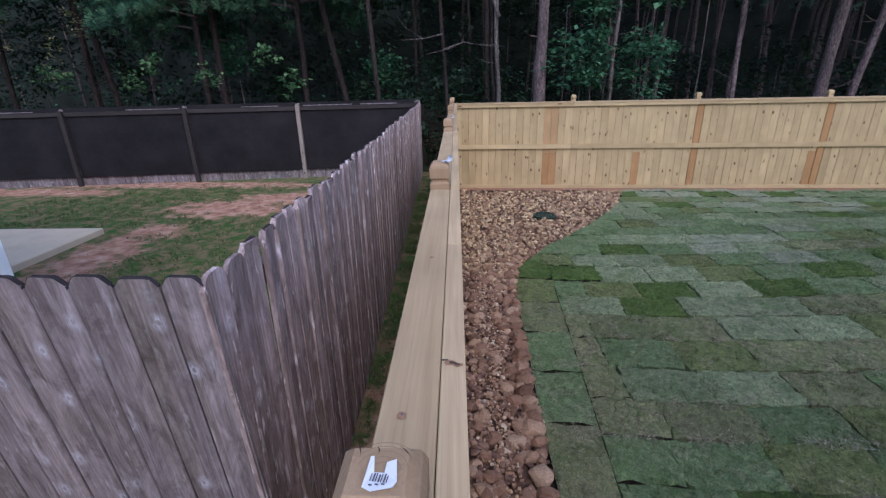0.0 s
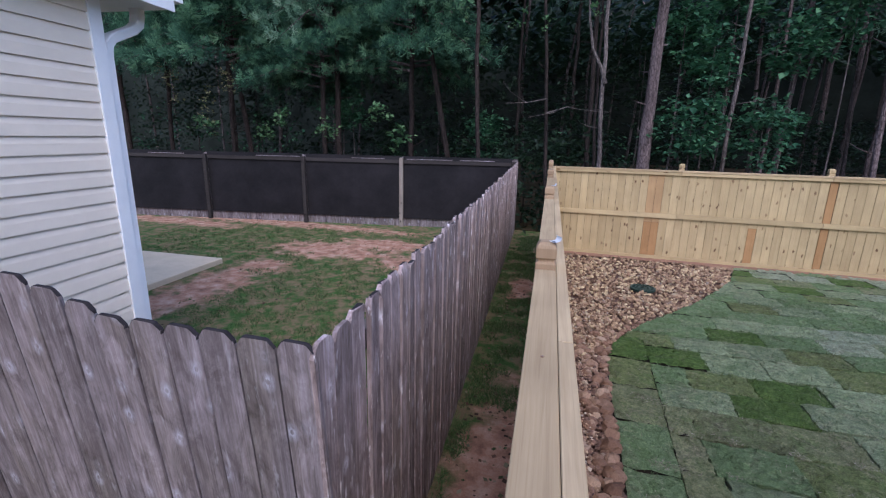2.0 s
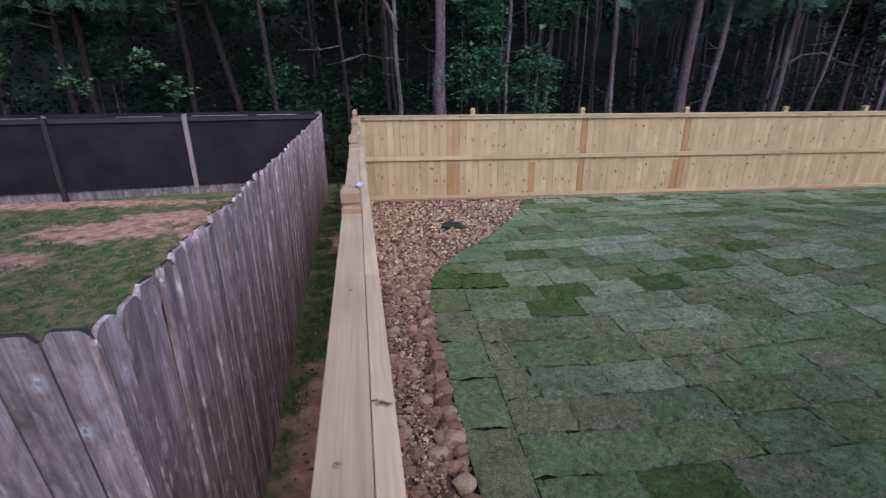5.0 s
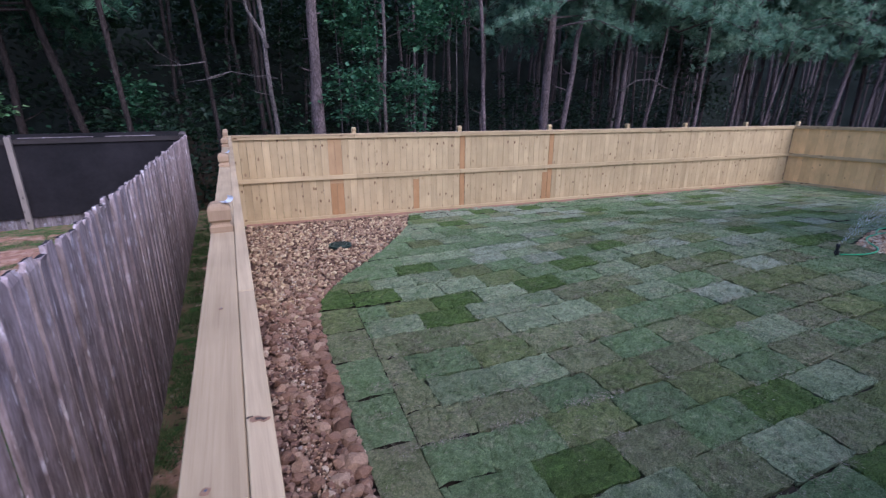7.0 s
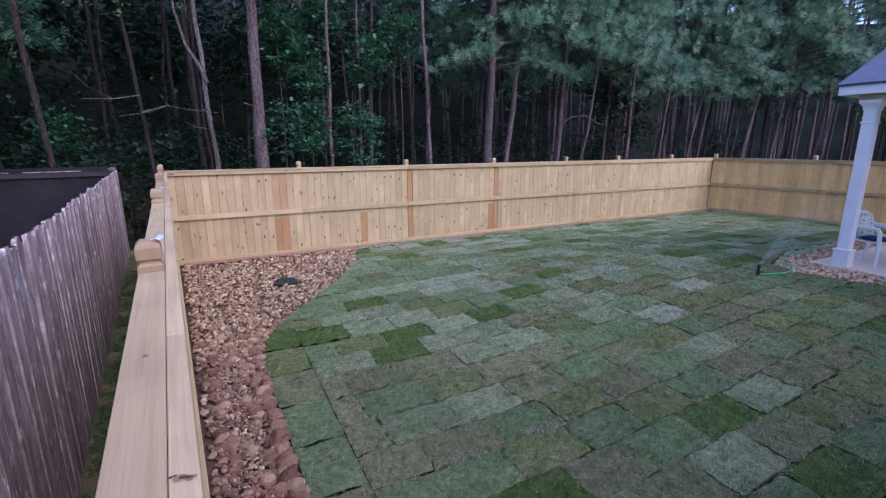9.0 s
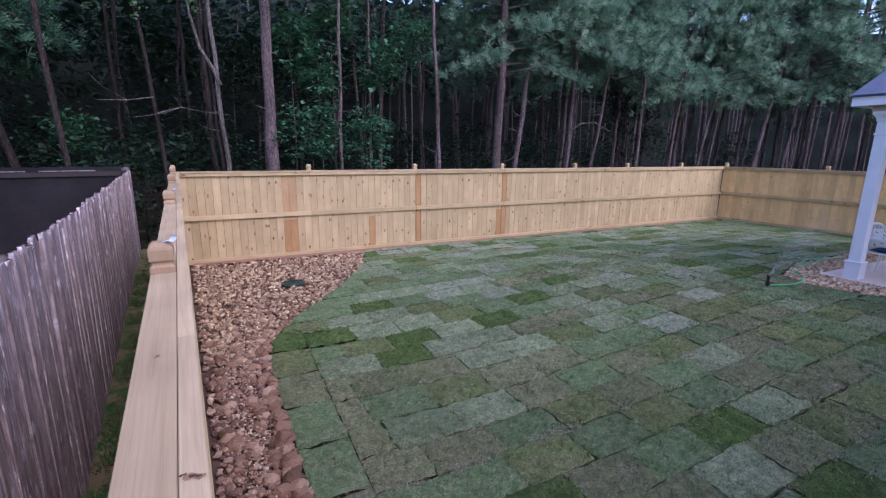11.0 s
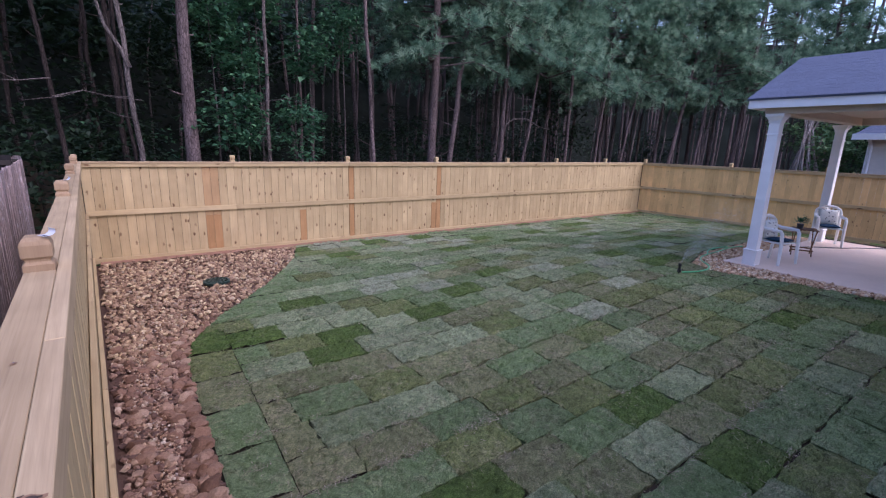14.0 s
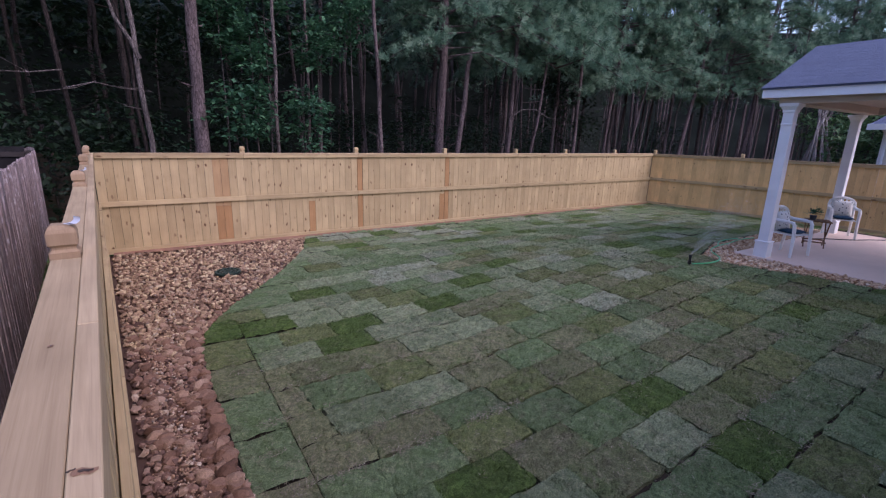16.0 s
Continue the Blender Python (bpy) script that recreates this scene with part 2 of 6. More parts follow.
def weathered(name, light_tint=(1.0, 1.0, 1.0), flecks=0.5):
    """Silvered cedar: purple-grey streaks, brown stains, and pale halos round the knots."""
    m, nt, b = nodes_of(name)
    g = noise_of(nt, coords(nt, (38, 38, 1.6)), 1.0, 7.0, 0.68, 1.5)
    streak = noise_of(nt, coords(nt, (9, 9, 0.7)), 1.0, 5.0, 0.6, 0.8)
    stain = noise_of(nt, coords(nt, (3.2, 3.2, 0.8)), 1.0, 4.0, 0.6, 0.6)
    speck = noise_of(nt, coords(nt, (70, 70, 26)), 1.0, 4.0, 0.7)
    col = ramp(nt, g, [(0.28, (0.13, 0.106, 0.098)), (0.5, (0.215, 0.182, 0.174)), (0.72, (0.31, 0.278, 0.276))])
    col = mix(nt, 0.85, col, ramp(nt, streak, [(0.3, (0.66, 0.63, 0.62)), (0.7, (1.22, 1.2, 1.22))]), "MULTIPLY")
    col = mix(nt, ramp(nt, stain, [(0.5, (0, 0, 0)), (0.7, (0.6, 0.6, 0.6))]), col, ramp(nt, g, [(0.3, (0.075, 0.058, 0.042)), (0.7, (0.20, 0.165, 0.125))]))
    col = mix(nt, 1.0, col, random_of(nt, [(0.0, (0.8, 0.78, 0.78)), (1.0, (1.15, 1.12, 1.12))]), "MULTIPLY")
    mottle = noise_of(nt, coords(nt, (13, 13, 5)), 1.0, 7.0, 0.72, 0.8)
    col = mix(nt, 0.9, col, ramp(nt, mottle, [(0.33, (0.48, 0.45, 0.43)), (0.5, (0.95, 0.94, 0.93)), (0.68, (1.45, 1.45, 1.48))]), "MULTIPLY")
    sp, cb = nt.nodes.new("ShaderNodeSeparateXYZ"), nt.nodes.new("ShaderNodeCombineXYZ")
    link(nt, coords(nt, (6.0, 6.0, 4.2)), sp.inputs[0])
    link(nt, sp.outputs[0], cb.inputs[0])
    link(nt, sp.outputs[2], cb.inputs[1])
    v = nt.nodes.new("ShaderNodeTexVoronoi")
    v.voronoi_dimensions = "2D"
    v.inputs["Scale"].default_value = 1.0
    link(nt, cb.outputs[0], v.inputs["Vector"])
    keep = ramp(nt, v.outputs["Color"], [(0.3, (0, 0, 0)), (0.6, (0.9, 0.9, 0.9))])
    halo = ramp(nt, v.outputs["Distance"], [(0.0, (0.25, 0.25, 0.25)), (0.035, (0.3, 0.3, 0.3)), (0.05, (0.8, 0.8, 0.8)), (0.085, (0.5, 0.5, 0.5)), (0.19, (0, 0, 0))])
    halo = mix(nt, 1.0, halo, ramp(nt, speck, [(0.36, (0.12, 0.12, 0.12)), (0.62, (1, 1, 1))]), "MULTIPLY")
    col = mix(nt, mix(nt, 1.0, halo, keep, "MULTIPLY"), col, (0.56, 0.54, 0.58))
    fleck = noise_of(nt, coords(nt, (30, 30, 7)), 1.0, 3.0, 0.6, 0.3)
    col = mix(nt, ramp(nt, fleck, [(0.62, (0, 0, 0)), (0.70, (flecks, flecks, flecks))]), col, (0.46, 0.43, 0.42))
    # a run's own tint; for the side run it carries brighter light
    col = mix(nt, 1.0, col, light_tint, "MULTIPLY")
    link(nt, col, b.inputs["Base Color"])
    b.inputs["Roughness"].default_value = 0.9
    b.inputs["Specular IOR Level"].default_value = 0.27
    bump(nt, b, g, 0.45, 0.004)
    return m


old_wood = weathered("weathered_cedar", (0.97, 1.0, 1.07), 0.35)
# side run: light on its face put into the colour; more pale flecks
side_lit_wood = weathered("side_lit_cedar", (1.52, 1.46, 1.46), 0.85)
end_grain = plain("dark_end_grain", (0.035, 0.03, 0.032), 0.95, 0, 0.4, 20.0, 0.3, 0.1)
old_rail = wood("weathered_rail", (0.22, 0.19, 0.18), (0.10, 0.085, 0.08), "x", knot=(0.05, 0.04, 0.04), rough=0.9, grain=0.7)
old_post = wood("weathered_post", (0.33, 0.29, 0.26), (0.13, 0.11, 0.10), "z", knot=(0.05, 0.04, 0.04), rough=0.9, grain=0.7)
dark_cloth = plain("black_shade_cloth", (0.015, 0.0125, 0.014), 0.8, 0, 0.7, 1.9, 0.2, 0.25)
tan_pebble = rocky("tan_pebble", [(0.0, (0.34, 0.19, 0.11)), (0.4, (0.56, 0.38, 0.225)), (0.8, (0.68, 0.51, 0.325)), (1.0, (0.72, 0.62, 0.47))], 40.0, by="island")
stone_mat = rocky("river_stone", [(0.0, (0.115, 0.061, 0.036)), (0.3, (0.245, 0.140, 0.086)), (0.6, (0.20, 0.115, 0.072)), (0.85, (0.31, 0.198, 0.126)), (1.0, (0.36, 0.252, 0.17))])
pebble_mat = rocky("pebble", [(0.0, (0.11, 0.063, 0.038)), (0.3, (0.25, 0.155, 0.092)), (0.6, (0.34, 0.225, 0.138)), (0.8, (0.44, 0.315, 0.175)), (0.93, (0.58, 0.46, 0.27)), (1.0, (0.23, 0.18, 0.14))], 40.0, by="island")
white_paint = plain("white_paint", (0.86, 0.86, 0.87), 0.5, 0, 0.06)
vinyl = plain("beige_vinyl_siding", (0.84, 0.73, 0.60), 0.5, 0, 0.05, 3.0)
concrete = plain("concrete", (0.60, 0.49, 0.35), 0.9, 0, 0.16, 2.5, 0.4, 0.2)
white_plastic = plain("white_resin", (0.80, 0.80, 0.78), 0.35, 0, 0.05, 8.0)
black_plastic = plain("black_plastic", (0.015, 0.015, 0.016), 0.45, 0, 0.3)
hose_green = plain("green_hose", (0.06, 0.40, 0.16), 0.4, 0, 0.1)
bark_pine = bark("pine_bark", (0.20, 0.155, 0.152), (0.052, 0.038, 0.036))
bark_grey = bark("grey_bark", (0.18, 0.152, 0.142), (0.055, 0.046, 0.042))
needle_mat = leafy("pine_needles", [(0.0, (0.055, 0.118, 0.074)), (0.4, (0.128, 0.232, 0.150)), (0.8, (0.245, 0.38, 0.25)), (1.0, (0.35, 0.475, 0.33))], 0.6, 0.25, 0.45)
leaf_mat = leafy("broad_leaves", [(0.0, (0.02, 0.06, 0.03)), (0.6, (0.045, 0.13, 0.065)), (1.0, (0.10, 0.22, 0.10))])

# ---- ground ----
def soil_material(name, grass_a, grass_b, dirt_a, dirt_b, cover):
    """Thin grass over red clay: the bare patches follow a broad noise."""
    m, nt, b = nodes_of(name)
    broad = noise_of(nt, coords(nt, (0.55, 0.55, 0.55), False), 1.0, 5.0, 0.6, 0.6)
    fine = noise_of(nt, coords(nt, (45, 45, 45), False), 1.0, 6.0, 0.7)
    mid = noise_of(nt, coords(nt, (6, 6, 6), False), 1.0, 5.0, 0.6)
    grass = ramp(nt, fine, [(0.3, grass_a), (0.7, grass_b)])
    dirt = ramp(nt, mid, [(0.3, dirt_a), (0.7, dirt_b)])
    mask = ramp(nt, mix(nt, 0.35, broad, fine), [(cover - 0.06, (0, 0, 0)), (cover + 0.06, (1, 1, 1))])
    link(nt, mix(nt, mask, dirt, grass), b.inputs["Base Color"])
    b.inputs["Roughness"].default_value = 0.95
    b.inputs["Specular IOR Level"].default_value = 0.1
    bump(nt, b, fine, 0.8, 0.02)
    return m


BARE = ((-4.3, 8.5, 1.35, 0.7), (-3.5, 9.3, 1.1, 0.5), (-5.0, 5.6, 0.5, 1.5), (-4.9, 7.0, 0.5, 0.45), (-7.4, 10.6, 4.6, 0.36), (-10.0, 9.8, 2.2, 0.4), (0.12, 2.9, 0.26, 1.3), (-0.2, 7.4, 0.24, 0.6), (-2.6, 8.0, 0.5, 0.5))


def yard_material():
    """Grass with worn red clay places, ragged at their edges."""
    m, nt, b = nodes_of("clay_and_grass")
    flat = coords(nt, (1, 1, 0), False)
    ragged = noise_of(nt, coords(nt, (2.6, 2.6, 2.6), False), 1.0, 6.0, 0.65)
    fine = noise_of(nt, coords(nt, (60, 60, 60), False), 1.0, 6.0, 0.75)
    mid = noise_of(nt, coords(nt, (5, 5, 5), False), 1.0, 6.0, 0.65)
    low = None
    for x, y, rx, ry in BARE:
        mp = nt.nodes.new("ShaderNodeMapping")
        mp.vector_type = "TEXTURE"
        mp.inputs["Location"].default_value, mp.inputs["Scale"].default_value = (x, y, 0), (rx, ry, 1)
        link(nt, flat, mp.inputs[0])
        ln = nt.nodes.new("ShaderNodeVectorMath")
        ln.operation = "LENGTH"
        link(nt, mp.outputs[0], ln.inputs[0])
        if low is None:
            low = ln.outputs["Value"]
        else:
            mn = nt.nodes.new("ShaderNodeMath")
            mn.operation = "MINIMUM"
            link(nt, low, mn.inputs[0])
            link(nt, ln.outputs["Value"], mn.inputs[1])
            low = mn.outputs[0]
    add = nt.nodes.new("ShaderNodeMath")
    add.operation = "MULTIPLY_ADD"
    add.inputs[1].default_value = 2.9
    link(nt, ragged, add.inputs[0])
    link(nt, low, add.inputs[2])
    half = nt.nodes.new("ShaderNodeMapRange")
    half.inputs["From Min"].default_value, half.inputs["From Max"].default_value = 2.15, 2.7
    link(nt, add.outputs[0], half.inputs["Value"])
    grass = ramp(nt, fine, [(0.3, (0.024, 0.060, 0.013)), (0.7, (0.092, 0.172, 0.042))])
    thin = mix(nt, ramp(nt, mid, [(0.41, (0, 0, 0)), (0.58, (0.78, 0.78, 0.78))]), grass, (0.25, 0.16, 0.10))
    clay = ramp(nt, mid, [(0.3, (0.21, 0.105, 0.07)), (0.5, (0.43, 0.235, 0.155)), (0.7, (0.58, 0.40, 0.30))])
    clay = mix(nt, 0.5, clay, ramp(nt, fine, [(0.3, (0.6, 0.6, 0.6)), (0.7, (1.2, 1.2, 1.2))]), "MULTIPLY")
    link(nt, mix(nt, half.outputs[0], clay, thin), b.inputs["Base Color"])
    b.inputs["Roughness"].default_value = 0.95
    b.inputs["Specular IOR Level"].default_value = 0.1
    bump(nt, b, fine, 0.8, 0.02)
    return m


yard_soil = yard_material()
litter = soil_material("leaf_litter", (0.03, 0.028, 0.014), (0.06, 0.05, 0.022), (0.055, 0.035, 0.022), (0.10, 0.065, 0.04), 0.55)
bm = bmesh.new()
bmesh.ops.create_grid(bm, x_segments=60, y_segments=60, size=400)
for v in bm.verts:
    v.co.z = -0.03
ground = part("ground", bm, yard_soil)
tagged(ground, "red clay ground with thin patchy grass", "ground", kind="structure")
bm = bmesh.new()
box(bm, -60, 80, 12.2, 90, -0.2, -0.012)
box(bm, 17.9, 80, -30, 12.2, -0.2, -0.012)
tagged(part("woods_floor", bm, litter), "dark leaf litter under the trees", "ground", kind="structure")

# ---- new wooden fence ----
LEFT_TURN = math.degrees(math.atan(0.067))
TOP, BAY, PW = 1.83, 2.44, 0.1415


def picket_mesh(name, width, height, thick, material, dog=0.0, seed=0, warp=0.0, steep=0.25):
    """A fence board with its foot at z = 0, its face in the x-z plane; dog: clipped top corners."""
    rnd = random.Random(seed)
    h = width / 2
    if dog:
        top = [(h, height - dog * 1.2), (h * 0.95, height - dog * 0.85), (h * 0.66, height - dog * 0.15), (h * 0.5, height - 0.002), (-h * 0.52, height), (-h * 0.68, height - dog * 0.12), (-h * 0.95, height - dog * 0.8), (-h, height - dog * 1.15)]
    else:
        top = [(h, height), (-h, height)]
    bm = bmesh.new()
    prism(bm, [(-h, 0.0), (h, 0.0)] + top, thick)
    bmesh.ops.bevel(bm, geom=bm.edges[:], offset=0.0022, segments=1, affect="EDGES", profile=0.5)
    if warp:
        for v in bm.verts:
            v.co.y += warp * (rnd.random() - 0.5) * (v.co.z / height)
            v.co.x += warp * 0.4 * (rnd.random() - 0.5)
    me = shared(name, bm, material)
    if dog:
        me.materials.append(end_grain)
        for f in me.polygons:
            if f.normal.z > steep:
                f.material_index = 1
    return me


def post_mesh(name, size, height, material, grooved=False):
    """A square post with a bevelled top, or a chamfered head over a groove."""
    h = size / 2
    bm = bmesh.new()
    if grooved:
        steps = ((h, -0.3), (h, height - 0.098), (h * 0.80, height - 0.088), (h * 0.80, height - 0.080), (h, height - 0.070), (h * 1.01, height - 0.028), (h * 0.90, height - 0.014), (h * 0.62, height))
        rings = []
        for w, z in steps:
            e = w * 0.93
            rings.append([bm.verts.new((a, b, z)) for a, b in ((-e, -w), (e, -w), (w, -e), (w, e), (e, w), (-e, w), (-w, e), (-w, -e))])
        for a, b in zip(rings, rings[1:]):
            for k in range(8):
                bm.faces.new((a[k], a[(k + 1) % 8], b[(k + 1) % 8], b[k]))
        bm.faces.new(rings[0][::-1])
        bm.faces.new(rings[-1])
    else:
        box(bm, -h, h, -h, h, -0.3, height, c=0.006)
    return shared(name, bm, material)


pick_a = picket_mesh("picket", PW - 0.0035, 1.76, 0.017, new_wood["z"], seed=1)
pick_low = picket_mesh("picket", PW - 0.003, 0.755, 0.017, brown_wood, seed=3)
pick_high = picket_mesh("picket", PW - 0.003, 1.0, 0.017, new_wood["z"], seed=4)
pick_amber = picket_mesh("picket", PW - 0.003, 1.76, 0.017, lit_amber_wood, seed=6)
pick_tan = picket_mesh("picket", PW - 0.003, 1.0, 0.017, tan_wood, seed=5)
pick_dark = picket_mesh("picket", PW - 0.018, 1.76, 0.017, brown_wood, seed=2)
post_wood = wood("treated_post", (0.38, 0.275, 0.175), (0.26, 0.18, 0.11), "z", knot=(0.2, 0.1, 0.045), knots=0.6)
post_flat = post_mesh("post", 0.089, TOP + 0.12, post_wood, True)
post_back = post_mesh("post", 0.095, TOP + 0.125, new_wood["z"], True)


def board(name, x0, x1, y0, y1, z0, z1, material, parent, label=""):
    bm = bmesh.new()
    box(bm, x0, x1, y0, y1, z0, z1, c=0.0022)
    return part(name, bm, material, parent, label)


def back_style_fence(name, m, length, posts, dark, label, half=(), tan=(), plank=None):
    """A run along +x seen from -y: rails in front of the pickets, posts behind."""
    f = empty(name, m, label, "fence")
    n = int(length / PW)
    for i in range(n):
        x = (i + 0.5) * length / n
        if i in half:
            piece("picket", pick_low, f, pose(x, 0.002, 0.035))
            piece("picket", pick_tan if i in tan else pick_high, f, pose(x, 0.002, 0.793))
        else:
            piece("picket", pick_dark if i in dark else plank or pick_a, f, pose(x, 0.0 + 0.002 * (i % 3), 0.035))
    xs = [0] + list(posts) + [length]
    for a, b in zip(xs, xs[1:]):
        board("top_rail", a + 0.003, b - 0.003, -0.042, -0.003, TOP - 0.095, TOP - 0.036, new_wood["x"], f)
        board("cap", a + 0.002, b - 0.002, -0.052, 0.04, TOP - 0.034, TOP, cap_wood["x"], f)
        board("middle_rail", a + 0.003, b - 0.003, -0.042, -0.003, 0.885, 0.974, new_wood["x"], f)
        board("bottom_rail", a + 0.003, b - 0.003, -0.042, -0.003, 0.02, 0.109, new_wood["x"], f)
    for x in posts:
        piece("post", post_back, f, pose(x, 0.09, 0))
    return f


YB = 10.0
posts_back = [BAY, 2 * BAY, 3 * BAY, 4 * BAY, 4.84 * BAY, 5.83 * BAY]
dark_at = {34, 51}
half_at, tan_at = {13, 14, 26, 50}, {13, 14}
back_style_fence("wooden_fence", pose(0.01, YB, 0), 16.27, [p - 0.01 for p in posts_back], dark_at, "new pale pine board fence along the far lawn edge", half_at, tan_at)
amber_run = back_style_fence("wooden_fence", pose(16.3, YB, 0, 0, 0, -82.5), 17.0, [0.40 + BAY * k for k in range(1, 7)], {52, 69}, "amber pine board fence beyond the porch", plank=pick_amber)
piece("post", post_back, amber_run, pose(0.04, 0.09, 0))

# the run beside the stone bed, seen from above: cap boards between the posts, a rail on edge, pickets
left = empty("wooden_fence", pose(0.672, 0, 0, 0, 0, LEFT_TURN), "new pine fence with flat cap boards beside the stone bed", "fence")
LP = [-2.0, 0.43, 2.16, 4.6, 7.04, 9.3]
n = int(14.0 / PW)
for i in range(n):
    piece("picket", pick_a, left, pose(-0.004 + 0.002 * (i % 2), -4.0 + i * PW, 0.035, 0, 0, 90))
for y in LP + [10.06]:
    piece("post", post_flat, left, pose(-0.047, y, 0))
edges = [-4.0] + LP + [10.06]
for a, b in zip(edges, edges[1:]):
    board("cap", -0.0895, -0.0015, a + 0.047, b - 0.047, TOP - 0.038, TOP, cap_wood["y"], left)
for a, b in ((-4.0, 1.38), (1.384, 4.6), (4.604, 7.04), (7.044, 9.94)):
    board("top_rail", 0.0, 0.042, a, b, TOP - 0.092, TOP + 0.002, cap_wood["y"], left)
    board("middle_rail", 0.004, 0.042, a, b, 0.865, 0.954, new_wood["y"], left)
    board("bottom_rail", 0.004, 0.042, a, b, 0.06, 0.15, new_wood["y"], left)

# ---- old grey fence ----
OLD_TURN = math.degrees(math.atan(0.084))
old = empty("old_fence", pose(-0.1, 1.2, 0, 0, 0, OLD_TURN), "weathered grey dog-eared board fence round the next yard", "fence")
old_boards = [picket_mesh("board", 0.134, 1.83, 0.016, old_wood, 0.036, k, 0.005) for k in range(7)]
side_boards = [picket_mesh("board", 0.134, 1.83, 0.016, side_lit_wood, 0.04, 40 + k, 0.016, 0.9) for k in range(7)]
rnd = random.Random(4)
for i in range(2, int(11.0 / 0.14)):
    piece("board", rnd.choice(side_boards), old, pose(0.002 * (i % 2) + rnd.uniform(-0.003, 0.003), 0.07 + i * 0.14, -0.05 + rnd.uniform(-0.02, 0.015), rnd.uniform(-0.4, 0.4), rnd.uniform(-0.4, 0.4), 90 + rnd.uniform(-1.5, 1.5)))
# the two boards at the corner are cut to the lean of the front
for outline in ([(0.136, 0.36), (0.136, 1.79), (0.118, 1.82), (0.10, 1.83), (0.042, 1.83), (0.022, 1.82), (0.003, 1.79)], [(0.172, 0.0), (0.276, 0.0), (0.276, 1.78), (0.258, 1.81), (0.242, 1.82), (0.178, 1.82), (0.16, 1.81), (0.144, 1.78), (0.144, 0.28)]):
    bm = bmesh.new()
    prism(bm, outline, 0.016)
    piece("board", shared("board", bm, side_lit_wood), old, pose(0, 0, -0.05, 0, 0, 90))
for z in (0.3, 1.0, 1.6):
    for k in range(4):
        board("rail", -0.062, -0.022, k * 2.75 + (0.24 if k == 0 else 0.01), k * 2.75 + 2.74, z - 0.045, z + 0.045, old_rail, old)
old_front = empty("old_fence", pose(-0.097, 1.375, 0.01, 5.5, 0, 2.0), "weathered grey dog-eared board fence facing the house", "fence")
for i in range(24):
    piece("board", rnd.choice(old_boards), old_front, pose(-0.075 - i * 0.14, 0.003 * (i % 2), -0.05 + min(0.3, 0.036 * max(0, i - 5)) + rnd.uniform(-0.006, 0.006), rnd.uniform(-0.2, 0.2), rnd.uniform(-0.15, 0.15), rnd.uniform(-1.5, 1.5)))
for z in (0.3, 1.0, 1.6):
    board("rail", -3.3, -0.02, 0.022, 0.062, z - 0.045, z + 0.045, old_rail, old_front)

dark_rail = wood("blackened_rail", (0.045, 0.039, 0.038), (0.02, 0.018, 0.018), "x", knot=(0.05, 0.04, 0.04), rough=0.9, grain=0.7)

# ---- dark fence at the back of the next yard ----
DX, DY = -11.0, -2.0
dark_len = math.hypot(DX, DY) + 7
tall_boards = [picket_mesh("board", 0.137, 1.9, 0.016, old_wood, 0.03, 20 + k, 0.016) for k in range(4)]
dark = empty("screened_fence", pose(-1.02, 12.1, 0, 0, 0, math.degrees(math.atan2(DY, DX)) - 180), "old board fence hung with black shade cloth", "fence")
for i in range(int(dark_len / 0.14)):
    piece("board", rnd.choice(tall_boards), dark, pose(-0.07 - i * 0.14, 0.0, -0.06 + rnd.uniform(-0.01, 0.01)))
dposts = [-0.1, -3.05, -5.75, -8.6, -11.4, -14.2, -17.0]
for a, b in zip(dposts, dposts[1:]):
    board("shade_cloth", b + 0.05, a - 0.05, -0.055, -0.05, 0.19, 1.85, dark_cloth, dark, "black woven shade cloth")
    board("rail", b + 0.06, a - 0.06, -0.095, -0.058, 1.66, 1.75, dark_rail, dark)
for a, b in ((-7.1, -5.85), (-4.4, -3.5), (-2.9, -1.7), (-1.5, -0.6), (-10.3, -9.2)):
    board("batten", a, b, -0.104, -0.097, 1.765, 1.785, old_wood, dark)
old_post_me = post_mesh("post", 0.095, 1.8, old_post)
dark_post_me = post_mesh("post", 0.095, 1.78, dark_rail)
for x in dposts:
    piece("post", old_post_me if x == -3.05 else dark_post_me, dark, pose(x, -0.1, 0))

# ---- lawn and stone bed ----
def bed_edge(y):
    """Where the lawn begins, for each y: the long S of the bed."""
    ys = (-6.0, 2.0, 2.8, 3.6, 4.4, 5.0, 5.5, 5.95, 6.45, 6.8, 7.4, 8.2, 8.9, 10.0)
    xs = (1.30, 1.14, 1.10, 1.08, 1.05, 1.04, 1.12, 1.33, 1.66, 1.95, 2.38, 2.87, 3.25, 3.60)
    return float(np.interp(y, ys, xs))


def fence_face(y):
    return 0.66 - 0.0655 * y + 0.06


def porch_bed(x, y):
    """Whether a place lies in the stone border round the porch slab."""
    x, y = (x - 0.1) / 0.87, (y - 0.008) / 0.87
    if x < 9.75 or y > 5.15:
        return False
    west = float(np.interp(y, (-8, 1.95, 2.94, 3.55, 4.2, 4.7, 5.15), (11.0, 10.66, 10.45, 10.22, 10.02, 10.25, 11.6)))
    return x > west


def ease(v):
    v = min(1.0, max(0.0, v))
    return v * v * (3 - 2 * v)


def rise(x, y):
    """The lawn climbs gently towards the porch."""
    return 0.30 * ease((x - 2.2) / 6.0) * ease((9.3 - y) / 4.6) * ease((16.6 - x) / 3.2)


